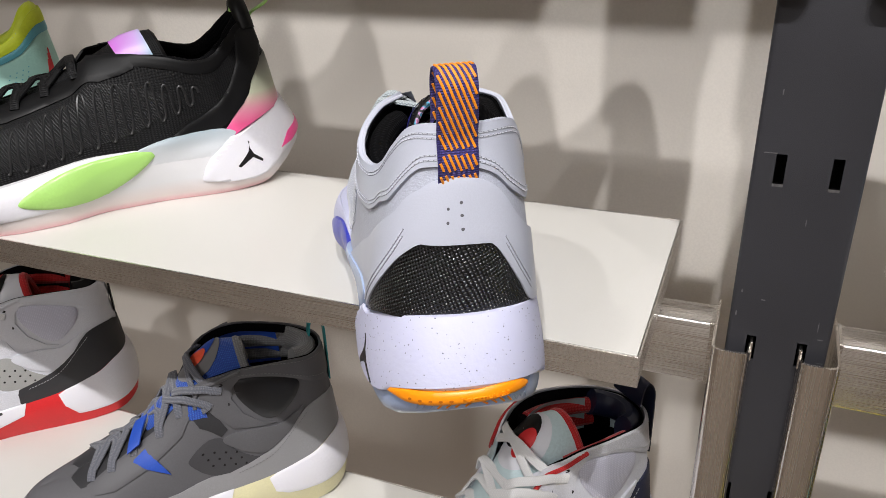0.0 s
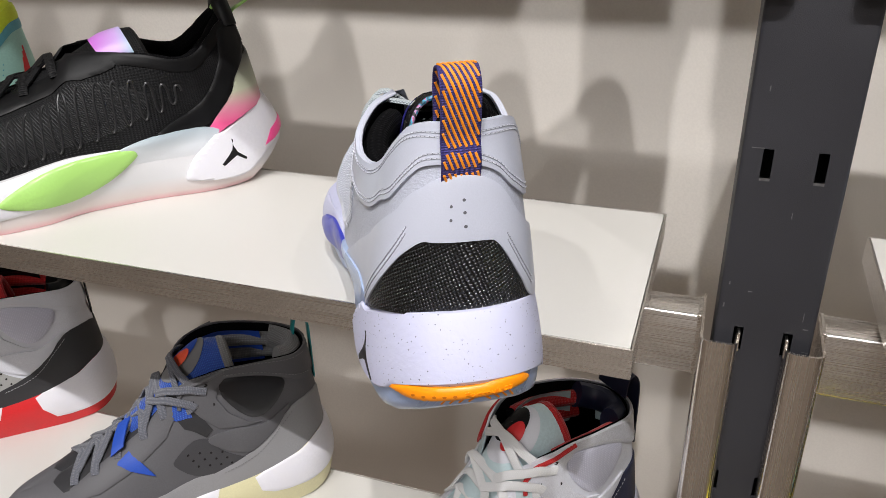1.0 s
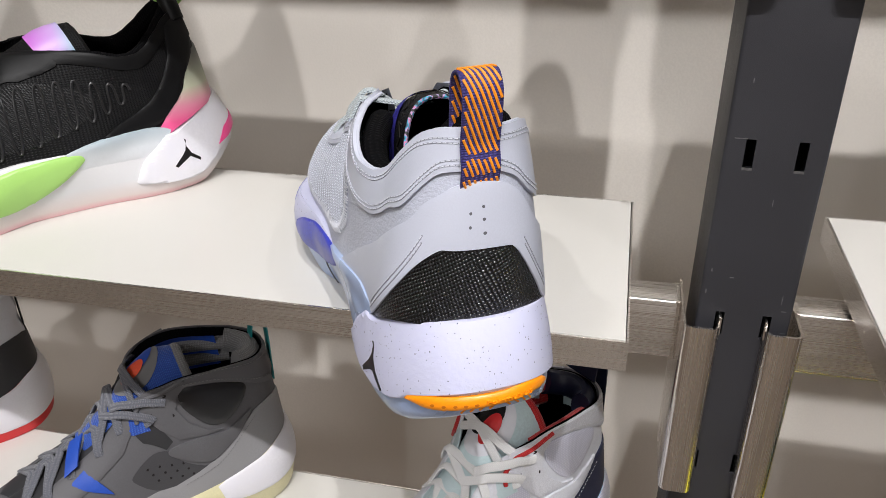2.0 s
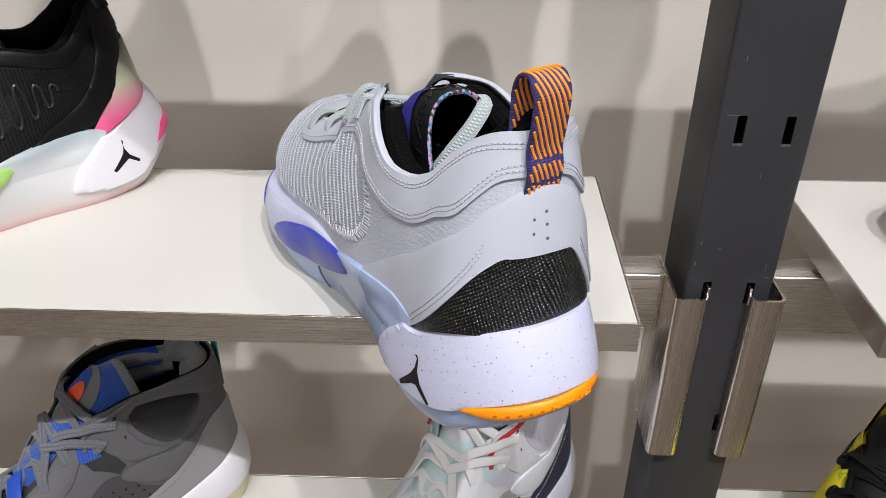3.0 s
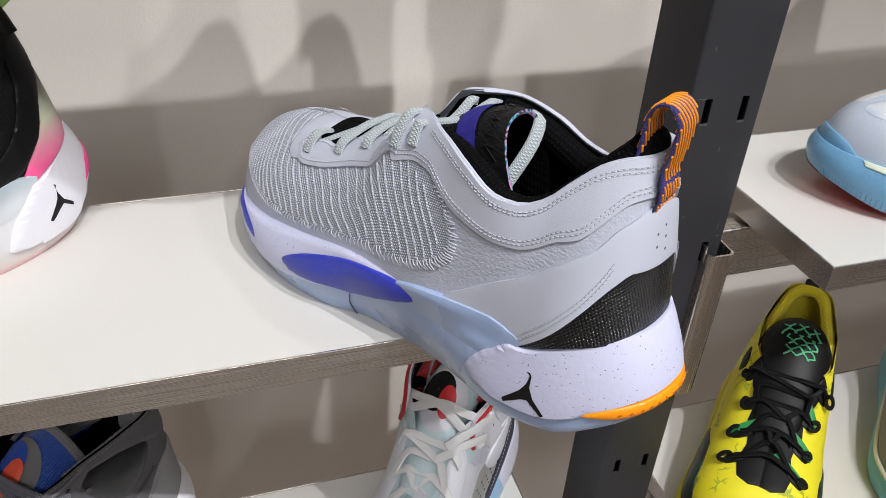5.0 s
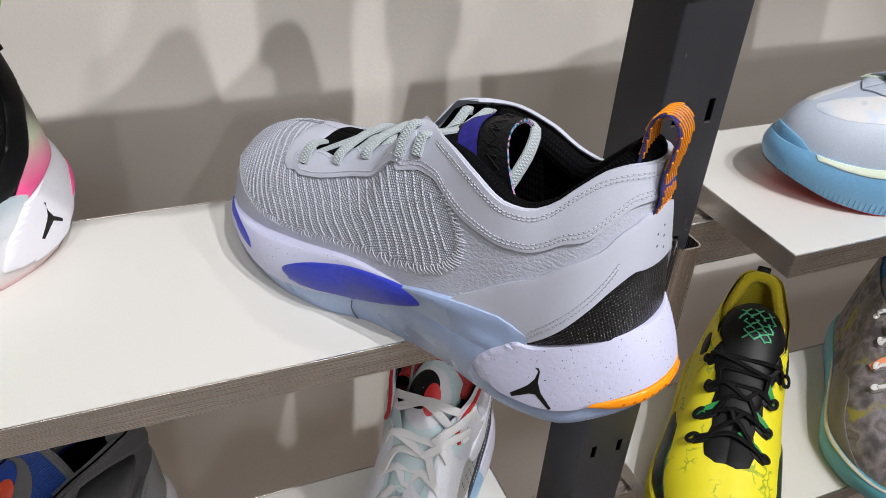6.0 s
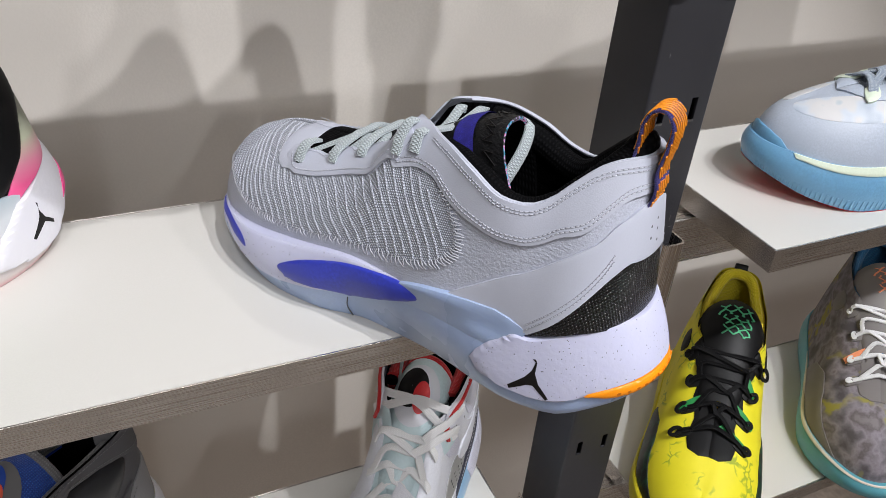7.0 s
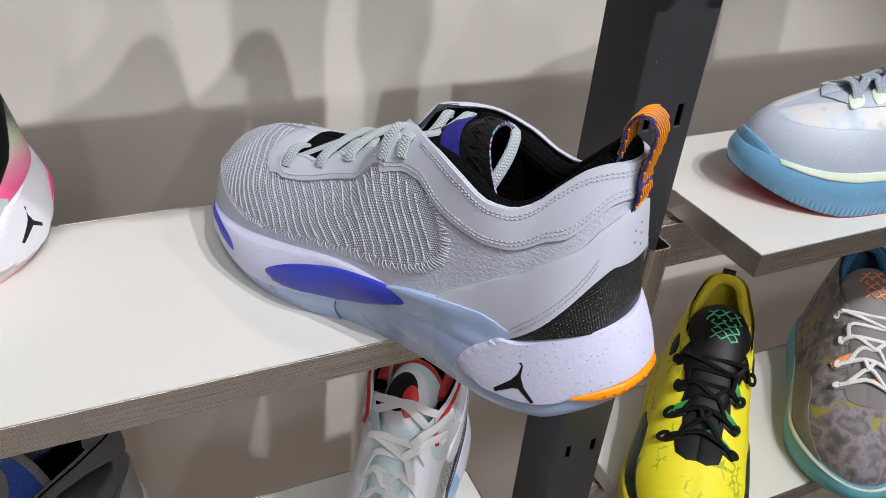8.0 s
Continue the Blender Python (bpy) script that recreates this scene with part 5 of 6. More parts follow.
# -- high-tops, one model in three colourings
def high_top(place, heading, label, c):
    root = thing("high_top_sneaker", label, "high-top sneaker", "shoes on display", place, heading)
    upper, sole = high_lasts()
    body(root, upper, sole, c["main"], c["rubber"], c["lining"], 0.010, front=0.226, pad_w=0.010, pad_z=-0.014)
    wrap = [(0, .36), (.03, .44), (.062, .47), (.090, .475), (.105, .46), (.117, .41), (.129, .35), (.150, .25), (.167, .20), (.2, .145), (.215, .12), (.215, 0)]
    laid(root, upper, "heel_wrap", wrap + other_side(wrap)[::-1], c["wrap"], 0.0016, both=False, label=c["wrap_label"])
    guard = [(.21, .13), (.228, .135), (.258, .125), (.30, .16), (.345, .30), (.40, .36), (.5, .40)]
    laid(root, upper, "mudguard", guard + mirrored(guard)[::-1][1:] + [(.79, 0), (.5, 0), (.21, 0)], c["guard"], 0.0013, 0.0002, both=False, grain=0.005)
    laid(root, upper, "perforated_panel", [(.242, .33), (.225, .39), (.209, .38), (.2, .29), (.178, .19), (.163, .17), (.201, .12), (.228, .15), (.246, .28)], c["perf"], 0.0010, label="perforated side panel", smooth=3)
    # perforations are black dots coloured as the shade within small holes
    for k in range(12):
        a, b = .232 - .011 * (k % 4) - 0.004 * (k // 4), .31 - .05 * (k // 4) - 0.012 * (k % 4)
        ring = [(a + 0.0013 * math.cos(t), b + 0.008 * math.sin(t)) for t in np.linspace(0, 2 * math.pi, 8, endpoint=False)]
        laid(root, upper, "perforation", ring, MARK_BLACK, 0.0002, 0.0011)
    laid(root, upper, "ankle_piece", [(.211, .38), (.200, .415), (.175, .42), (.150, .40), (.130, .44), (.108, .50), (.118, .42), (.132, .33), (.150, .26), (.167, .215), (.185, .25), (.205, .33)], c["swoop"], 0.0022, 0.0006, smooth=3)
    laid(root, upper, "side_stripe", [(.232, .80), (.222, .66), (.205, .45), (.212, .40), (.232, .50), (.245, .70)], c["stripe"], 0.0012)
    strap = [(.226, .96), (.19, 1.0), (.12, 1.0), (.06, 1.0), (0, 1.0), (0, .68), (.03, .655), (.057, .63), (.085, .70), (.110, .785), (.15, .855), (.184, .87), (.194, .80), (.197, .70), (.186, .56), (.166, .455), (.150, .43), (.170, .43), (.198, .455), (.215, .56), (.226, .66), (.234, .82)]
    band = laid(root, upper, "ankle_strap", strap, c["strap"], 0.0020, 0.0004, label=c["strap_label"], grain=0.005)
    laid(root, upper, "window", [(.192, .82), (.184, .85), (.15, .84), (.110, .77), (.114, .64), (.138, .50), (.157, .475), (.174, .55), (.190, .70)], c["window"], 0.0012, 0.0002, smooth=4, dome=0.0026, label=c["window_label"])
    lines = [[(.222, .93), (.19, .97), (.12, .965), (.05, .96)], [(.05, .70), (.085, .76), (.110, .82), (.15, .885), (.186, .895)], [(.105, .43), (.129, .32), (.160, .18), (.2, .12)]]
    for side in (1, -1):
        part("stitching", stitches(upper, [[(side * a, b) for a, b in rounded(l, 6, closed=False)] for l in lines], 0.0026, step=0.0036, size=0.0022), c["thread"], band)["kind"] = "stuff"
    # holes here are laid-on discs, black in place of their inner shade
    for a, b in ((.206, .84), (.201, .66), (.218, .70)):
        ring = [(a + 0.0022 * math.cos(t), b + 0.014 * math.sin(t)) for t in np.linspace(0, 2 * math.pi, 10, endpoint=False)]
        laid(root, upper, "lace_hole", ring, MARK_BLACK, 0.0002, 0.0022)
    laid(root, upper, "vamp_mesh", [(.300, .62), (.33, .60), (.365, .62), (.392, .84), (.392, .99), (.24, .99), (.232, .84), (.228, .68), (.25, .66)], c["vamp"], 0.0008)
    laid(root, upper, "lace_stay", [(.345, .48), (.356, .62), (.33, .70), (.30, .74), (.27, .78), (.252, .86), (.240, .82), (.236, .66), (.25, .52), (.29, .44), (.32, .42)], c["stay"], 0.0015, 0.0008, label=c["stay_label"])
    laid(root, upper, "accent_mesh", [(.248, .84), (.236, .78), (.226, .67), (.223, .57), (.238, .59), (.252, .68)], c["accent"], 0.0009, 0.0012, label=c["accent_label"])
    laid(root, upper, "accent_tab", [(.303, .60), (.288, .64), (.264, .30), (.289, .47)], c["accent2"], 0.0011, 0.0016)
    f = c["wedge_foot"]
    heel = [(0, 1.0), (.06, 1.0), (.131, 1.0), (.160, .99), (.170, .93), (.166, .56), (.152, .42 * f), (.135, .36 * f), (.110, .32 * f), (.065, .28 * f), (0, .28 * f)]
    laid(root, sole, "heel_wedge", heel + other_side(heel)[::-1], c["wedge"], 0.0016, both=False, label=c["wedge_label"], edge=0.5)
    front = [(.208, 1.0), (.214, .62), (.25, .40), (.30, .36), (.4, .46), (.5, .56), (.6, .46), (.7, .36), (.75, .40), (.786, .62), (.792, 1.0), (.5, 1.0)]
    laid(root, sole, "forefoot_foam", front, c["foam"], 0.0014, both=False, grain=0.006)
    laid(root, sole, "lettering_bar", [(.262, .93), (.235, .95), (.235, .86), (.262, .84)], c["bar"], 0.0003, 0.0014)
    tongue, arch = flap(root, [0.088, 0.11, 0.135, 0.16, 0.19], [0.187, 0.190, 0.173, 0.143, 0.122], [0.027, 0.029, 0.028, 0.024, 0.016], [0.12, 0.12, 0.115, 0.11, 0.105], [0.0] * 5, c["tongue"], c["panel"], c["panel"], -0.008, label=c["tongue_label"])
    roll = np.array(arch(0, 0.004))[2:16]
    part("tongue_roll", sweep(bmesh.new(), spread(roll, 24) + np.array([0.002, 0, 0]), 0.011, 0.011, [(-1, 0, 0.2)] * 24, sides=10), c["roll"], tongue)
    part("tongue_badge", arch_disc(arch, 4.2, 8.5, 2.4, 4.0, 0.0012), c["badge"], tongue, "rounded tongue badge")
    part("tongue_patch", arch_disc(arch, 3.9, 9.4, 1.6, 2.6, 0.0020), c["patch"], tongue)
    part("tongue_mark", arch_disc(arch, 4.6, 7.6, 1.2, 1.3, 0.0028), c["mark"], tongue, "plain coloured mark on the tongue")
    lace_up(root, upper, [(.350, .66), (.325, .64), (.300, .66), (.272, .68), (.250, .74)], c["lace"], 0.0078)
    for side, r0, r1, lift in ((1, .84, .70, 0.008), (-1, .82, .66, 0.0055)):
        a = upper.at(np.array(side * .214), np.array(r0), np.array(0.003))
        b = upper.at(np.array(-side * .224), np.array(r1), np.array(0.003))
        mid = np.array(arch(5, -lift))[8]
        q = spread([a, a * 0.6 + mid * 0.4 + np.array([0.006, 0, 0.004]), mid + np.array([0.004, 0, 0]), b * 0.6 + mid * 0.4 + np.array([0.006, 0, 0.004]), b], 20)
        part("collar_lace", sweep(bmesh.new(), q, 0.0075, 0.0024, [(0.7, 0, 0.7)] * 20), c["lace"], root)
    laid(root, upper, "lace_tab", [(.304, .66), (.290, .68), (.284, .97), (.299, .97)], c["accent2"], 0.0012, 0.0092, both=False)
    hp = np.linspace(-0.105, 0.105, 24)
    part("heel_pad", sweep(bmesh.new(), upper.at(hp, np.full(24, 0.92), -0.013), 0.026, 0.019, upper.normal(hp, np.full(24, .9)), sides=12), c["heel_pad"], root)
    for low, w in ((0.86, 0.014), (0.72, 0.013)):
        for side in (1, -1):
            ph = side * np.linspace(0.10, 0.20, 24)
            part("padded_roll", sweep(bmesh.new(), upper.at(ph, np.full(24, low), -0.010), w, 0.015, upper.normal(ph, np.full(24, .9)), sides=10), c["roll"], root)
    for a0, a1 in ((-0.045, 0.06), (-0.215, -0.12)):
        q = np.linspace(a0, a1, 20)
        swell = 0.004 * np.sin(np.linspace(0, math.pi, 20))
        part("lining_panel", grid_mesh([upper.at(q, np.full(20, r) * 1.0, -0.0160 + swell * k) for r, k in ((0.99, 0), (0.95, 1), (0.88, 1.6), (0.78, 1.6), (0.66, 0))]), c["panel"], root)
    q = np.linspace(0, 1, 20)
    for side in (1, -1):
        pp = side * np.interp(q, [0, .3, .6, 1], [.2335, .234, .226, .185])
        rr = np.interp(q, [0, .3, .6, 1], [.72, .82, .92, .99])
        part("collar_piping", sweep(bmesh.new(), upper.at(pp, rr, np.full(20, 0.0030)), 0.0040, 0.0034, upper.normal(pp, rr), sides=8), c["piping"], root)
    bm = bmesh.new()
    part("collar_lace", sweep(bm, upper.at(np.linspace(.206, .250, 14), np.linspace(.84, 1.0, 14), np.linspace(0.003, 0.010, 14)), 0.0075, 0.0024, upper.normal(np.linspace(.206, .250, 14), np.linspace(.84, .98, 14))), c["lace"], root)
    bm = bmesh.new()
    part("collar_lace", sweep(bm, upper.at(np.linspace(.218, .262, 14), np.linspace(.70, 1.0, 14), np.linspace(0.003, 0.010, 14)), 0.0075, 0.0024, upper.normal(np.linspace(.218, .262, 14), np.linspace(.70, .98, 14))), c["lace"], root)
    ring = [(.219 + 0.003 * math.cos(t), .66 + 0.02 * math.sin(t)) for t in np.linspace(0, 2 * math.pi, 14, endpoint=False)]
    laid(root, upper, "eyelet", ring, c["eyelet"], 0.0012, 0.0022, edge=0.3)
    pull_loop(root, [(0.003, 0, 0.120), (0.003, 0, 0.150), (0.003, 0, 0.172), (0.004, 0, 0.186), (0.010, 0, 0.196), (0.016, 0, 0.192), (0.019, 0, 0.176)], c["pull_w"], c["pull"], c["pull_label"], 0.002)
    return root


def leather(name, colour, rough=0.5):
    return surface(name, colour, rough, vary=0.05, big=25, fine=700, bump=0.12)


GREY_SUEDE = leather("dark_grey_nubuck", (0.098, 0.096, 0.104), 0.65)
MID_GREY = leather("mid_grey_nubuck", (0.27, 0.268, 0.278), 0.6)
SHADE_GREY = leather("shade_grey_nubuck", (0.046, 0.045, 0.050), 0.65)
CHARCOAL = leather("charcoal_leather", (0.026, 0.026, 0.029), 0.55)
GREY_TERRY = woven("grey_terry_lining", (0.16, 0.16, 0.165), (0.28, 0.28, 0.29), 0.0016, 0.9)
NAVY_GLOSS = surface("inflated_black_window", (0.009, 0.009, 0.012), 0.42, bump=0.03)
ROYAL = woven("royal_blue_mesh", (0.01, 0.05, 0.32), (0.03, 0.16, 0.62), 0.0016, 0.6, 0.9)
ROYAL_FLAT = surface("royal_blue_cloth", (0.015, 0.07, 0.42), 0.6, vary=0.1, fine=900)
CREAM_RUBBER = surface("cream_rubber", (0.68, 0.64, 0.40), 0.4, vary=0.05, glow_through=0.2)
GREY_LACE = woven("slate_grey_lace", (0.10, 0.104, 0.125), (0.20, 0.208, 0.24), 0.0014, 0.85, 0.9)
TEAL = surface("teal_print", (0.01, 0.27, 0.29), 0.5, vary=0.08)
ORANGE_RED = surface("orange_red_print", (0.85, 0.10, 0.04), 0.5, vary=0.08)
GREY_THREAD = surface("grey_thread", (0.19, 0.19, 0.20), 0.6, vary=0.1)
WHITE_LEATHER = leather("white_leather", (0.64, 0.65, 0.705), 0.42)
WHITE_GRAIN = pebbled("white_grained_leather", (0.66, 0.665, 0.72), 600, 0.22, 0.42)
LILAC_MESH = woven("lilac_grey_mesh", (0.50, 0.50, 0.60), (0.66, 0.66, 0.76), 0.0014, 0.35, 0.4)
GREY_PERF = leather("stone_grey_nubuck", (0.34, 0.34, 0.33), 0.65)
RED_LINING = woven("red_cloth_lining", (0.40, 0.008, 0.010), (0.62, 0.02, 0.02), 0.0016, 0.85)
RED_FLAT = surface("red_rubber", (0.62, 0.018, 0.022), 0.4, vary=0.06)
NAVY = leather("navy_leather", (0.012, 0.016, 0.045), 0.5)
ICE = surface("pale_ice_mesh", (0.50, 0.62, 0.65), 0.5, vary=0.06)
WHITE_LACE = woven("white_lace", (0.66, 0.66, 0.67), (0.80, 0.80, 0.80), 0.0010, 0.8, 0.3, tilt=0.78)
SKY_RUBBER = surface("sky_blue_rubber", (0.30, 0.48, 0.68), 0.35, vary=0.04, glow_through=0.3)
WHITE_THREAD = surface("white_thread", (0.62, 0.62, 0.64), 0.5, vary=0.08)

high_top((-0.335, 0.205, LOW), 222, "dark grey nubuck high-top with royal blue and cream accents", dict(
    main=GREY_SUEDE, rubber=CREAM_RUBBER, lining=BLACK_LINING, wrap=MID_GREY, wrap_label="mid grey heel wrap", guard=MID_GREY, perf=SHADE_GREY, swoop=GREY_SUEDE, stripe=CHARCOAL, strap=GREY_SUEDE,
    strap_label="dark grey ankle strap", window=NAVY_GLOSS, window_label="inflated black side window", thread=GREY_THREAD, vamp=CHARCOAL, stay=GREY_SUEDE, stay_label="dark grey lace stay", accent=ROYAL,
    accent_label="royal blue mesh inset", accent2=ROYAL_FLAT, wedge=WHITE_FOAM, wedge_label="white foam heel wedge", foam=WHITE_FOAM, bar=TEAL, tongue=ROYAL, tongue_label="royal blue mesh tongue", mark=ORANGE_RED, badge=GREY_TERRY, patch=ROYAL_FLAT, heel_pad=GREY_TERRY, wedge_foot=1.0,
    lace=GREY_LACE, roll=GREY_TERRY, panel=ROYAL_FLAT, piping=GREY_SUEDE, pull_w=0.013, eyelet=MID_GREY, pull=TEAL, pull_label="teal heel pull"))
high_top((-0.0176, 0.2105, LOW), 230.6, "white leather high-top with red lining and navy details", dict(
    main=WHITE_LEATHER, rubber=SKY_RUBBER, lining=BLACK_LINING, wrap=NAVY, wrap_label="navy heel wrap", guard=WHITE_GRAIN, perf=GREY_PERF, swoop=WHITE_LEATHER, stripe=LILAC_MESH, strap=WHITE_GRAIN,
    strap_label="white leather ankle strap", window=LILAC_MESH, window_label="lilac grey side window", thread=WHITE_THREAD, vamp=ICE, stay=WHITE_LEATHER, stay_label="white lace stay", accent=ICE,
    accent_label="pale ice mesh inset", accent2=WHITE_GRAIN, wedge=LILAC_MESH, wedge_label="lilac white heel wedge", foam=WHITE_FOAM, bar=NAVY, tongue=ICE, tongue_label="pale ice tongue", mark=RED_FLAT, badge=WHITE_LEATHER, patch=BLACK_SMOOTH, heel_pad=NAVY, wedge_foot=1.0,
    lace=WHITE_LACE, roll=RED_LINING, panel=ICE, piping=RED_LINING, pull_w=0.036, eyelet=WHITE_LEATHER, pull=NAVY, pull_label="navy heel pull"))
high_top((-0.656, 0.240, LOW), 224, "white leather high-top with black heel and red sole", dict(
    main=WHITE_LEATHER, rubber=RED_FLAT, lining=BLACK_LINING, wrap=CHARCOAL, wrap_label="black heel wrap", guard=WHITE_GRAIN, perf=GREY_PERF, swoop=WHITE_LEATHER, stripe=WHITE_GRAIN, strap=WHITE_LEATHER,
    strap_label="white leather ankle strap", window=LILAC_MESH, window_label="pale grey side window", thread=WHITE_THREAD, vamp=WHITE_GRAIN, stay=WHITE_LEATHER, stay_label="white lace stay", accent=RED_LINING,
    accent_label="red cloth inset", accent2=WHITE_GRAIN, wedge=WHITE_FOAM, wedge_label="white foam heel wedge", foam=WHITE_FOAM, bar=CHARCOAL, tongue=WHITE_LEATHER, tongue_label="white tongue", mark=CHARCOAL, badge=BLACK_SMOOTH, patch=RED_FLAT, heel_pad=BLACK_SMOOTH, wedge_foot=0.6,
    lace=WHITE_LACE, roll=RED_LINING, panel=BLACK_SMOOTH, piping=WHITE_LEATHER, pull_w=0.014, eyelet=WHITE_LEATHER, pull=BLACK_SMOOTH, pull_label="black heel pull"))


# -- two mid-cut sneakers of one model
def mid_cut(place, heading, label, c):
    root = thing("sneaker", label, "sneaker", "shoes on display", place, heading)
    upper, sole = wide_lasts()
    body(root, upper, sole, c["main"], c["rubber"], c["lining"], 0.004, front=0.226)
    laid(root, upper, "side_cage", [(.235, .0), (.258, .22), (.292, .36), (.322, .36), (.356, .26), (.400, .12), (.430, 0)], c["cage"], 0.0014, label=c["cage_label"])
    laid(root, upper, "collar_patch", [(.182, .60), (.190, .80), (.212, .82), (.222, .70), (.206, .56)], c["dark"], 0.0013, smooth=3)
    laid(root, upper, "throat", [(.228, 1.0), (.230, .84), (.25, .82), (.267, .84), (.285, .76), (.314, .79), (.335, .74), (.355, .76), (.370, .88), (.374, 1.0)], c["dark"], 0.0012, label=c["throat_label"])
    for k, (a, b) in enumerate(((.238, .76), (.268, .74), (.298, .67), (.330, .66))):
        laid(root, upper, "lace_keeper", [(a - .005, b - .02), (a + .005, b - .03), (a + .006, b + .12), (a - .004, b + .13)], c["dark"], 0.0024, 0.0004, smooth=3)
        for side in (1, -1):
            q = np.linspace(0.5, 2 * math.pi - 0.5, 16)
            big = c["loop"] * (0.75 + 0.25 * math.sin(5 * k + side))
            ph, rr = a + (0.005 * big + 0.002 * k % 0.003) * np.sin(q + 0.4 * side * math.sin(k)), b + 0.03 - 0.05 * big * (1 - np.cos(q))
            lift = 0.004 + 0.0030 * big * (0.5 - 0.5 * np.cos(q))
            part("lace_loop", sweep(bmesh.new(), upper.at(side * ph, rr, lift), c["lace_w"] * 0.8, 0.0022, upper.normal(side * ph, rr), sides=6), c["lace"], root)
    bars = [[(.262, .70), (.254, .88), (.259, .91), (.268, .72)], [(.292, .60), (.284, .98), (.290, .99), (.300, .62)], [(.325, .64), (.318, .92), (.324, .95), (.333, .66)]]
    for b in bars:
        laid(root, upper, "stripe", b, c["bar"], 0.0008, 0.0028, both=b is bars[1], label=c["bar_label"])
    laid(root, sole, "foxing", [(.20, 1.0), (.24, .88), (.30, .82), (.38, .85), (.5, .88), (.62, .85), (.70, .82), (.76, .88), (.80, 1.0), (.5, 1.0)], c["foxing"], 0.0016, both=False, grain=0.006)
    tongue, arch = flap(root, [0.072, 0.09, 0.12, 0.15, 0.18], [0.168, 0.174, 0.156, 0.132, 0.114], [0.037, 0.039, 0.034, 0.024, 0.016], [0.105, 0.11, 0.115, 0.11, 0.10], [0.0] * 5, c["tongue"], c["lining"], c["rim"], 0.012, c["tongue_label"])
    rng = random.Random(7)
    for k in range(16):
        i, j = 2 + k % 3, 6.4 + (k // 3) * 0.85
        pts = []
        for s in np.linspace(0, 1, 5):
            row = i + s * 0.9
            col = j + 0.5 * math.sin(s * 6 + k) + rng.uniform(-.1, .1)
            a, b = np.array(arch(int(row), -0.0012)), np.array(arch(int(row) + 1, -0.0012))
            line = a + (b - a) * (row - int(row))
            pts.append([np.interp(col, np.arange(18), line[:, m]) for m in range(3)])
        part("tongue_print", sweep(bmesh.new(), pts, 0.0024, 0.0010, [(-0.3, 0, 1)] * 5, sides=5), c["print"], tongue)
    lace_up(root, upper, [(.330, .70), (.298, .71), (.268, .78), (.238, .80)], c["lace"], c["lace_w"])
    pull_loop(root, [(0.008, 0, 0.155), (0.007, 0, 0.170), (0.011, 0, 0.176), (0.016, 0, 0.170)], 0.014, c["dark"], "dark heel tab")
    return root


YELLOW = veined("yellow_knit_with_veins", [(0.3, (0.70, 0.62, 0.012)), (0.7, (0.80, 0.71, 0.018))], (0.34, 0.40, 0.02), 62, 0.09, 0.54, 30, 0.55)
YELLOW_CLOTH = woven("yellow_lining", (0.70, 0.58, 0.012), (0.86, 0.74, 0.03), 0.0018, 0.85)
YELLOW_RUBBER = surface("yellow_rubber", (0.70, 0.60, 0.02), 0.45, vary=0.05)
GREEN_CAGE = patchy("black_green_cage", [(0.40, (0.01, 0.012, 0.01)), (0.5, (0.015, 0.06, 0.03)), (0.56, (0.01, 0.012, 0.01))], 60, 0.5, 2)
GREEN = surface("green_print", (0.02, 0.26, 0.06), 0.5, vary=0.08)
MINT_PRINT = surface("mint_green_print", (0.10, 0.50, 0.25), 0.5, vary=0.08)
CAMO = veined("grey_violet_camouflage", [(0.34, (0.075, 0.066, 0.072)), (0.45, (0.15, 0.133, 0.150)), (0.53, (0.235, 0.21, 0.235)), (0.62, (0.12, 0.10, 0.105)), (0.70, (0.19, 0.17, 0.175))], (0.27, 0.24, 0.045), 44, 0.18, 0.52, 46, 0.7)
CAMO_GREY = leather("warm_grey_synthetic", (0.17, 0.155, 0.15), 0.55)
BLUE_LINING = woven("blue_cloth_lining", (0.01, 0.10, 0.24), (0.02, 0.22, 0.42), 0.0016, 0.8)
TEAL_RUBBER = surface("teal_rubber", (0.10, 0.33, 0.40), 0.4, vary=0.05, glow_through=0.2)
BONE_FOAM = surface("bone_foam", (0.62, 0.58, 0.50), 0.5, vary=0.04)
PEACH = surface("peach_orange_print", (0.85, 0.30, 0.14), 0.5, vary=0.06)

mid_cut((0.338, 0.185, LOW), 226, "bright yellow knit sneaker with black laces and tongue", dict(
    main=YELLOW, rubber=YELLOW_RUBBER, lining=YELLOW_CLOTH, cage=GREEN_CAGE, cage_label="black and green side cage", dark=BLACK_SMOOTH, throat_label="black lace panel", bar=GREEN, bar_label="green stripe", foxing=YELLOW_RUBBER,
    tongue=BLACK_SMOOTH, tongue_label="black tongue with mint print", rim=YELLOW_CLOTH, print=MINT_PRINT, lace=BLACK_RIP, lace_w=0.0052, loop=1.0))
mid_cut((0.566, 0.185, LOW), 228, "grey camouflage sneaker with white laces and teal sole", dict(
    main=CAMO, rubber=TEAL_RUBBER, lining=BLUE_LINING, cage=CAMO_GREY, cage_label="warm grey side cage", dark=CAMO_GREY, throat_label="warm grey lace panel", bar=PEACH, bar_label="peach orange stripe", foxing=BONE_FOAM,
    tongue=CAMO_GREY, tongue_label="grey tongue with peach print", rim=PEACH, print=PEACH, lace=WHITE_LACE, lace_w=0.0050, loop=0.45))


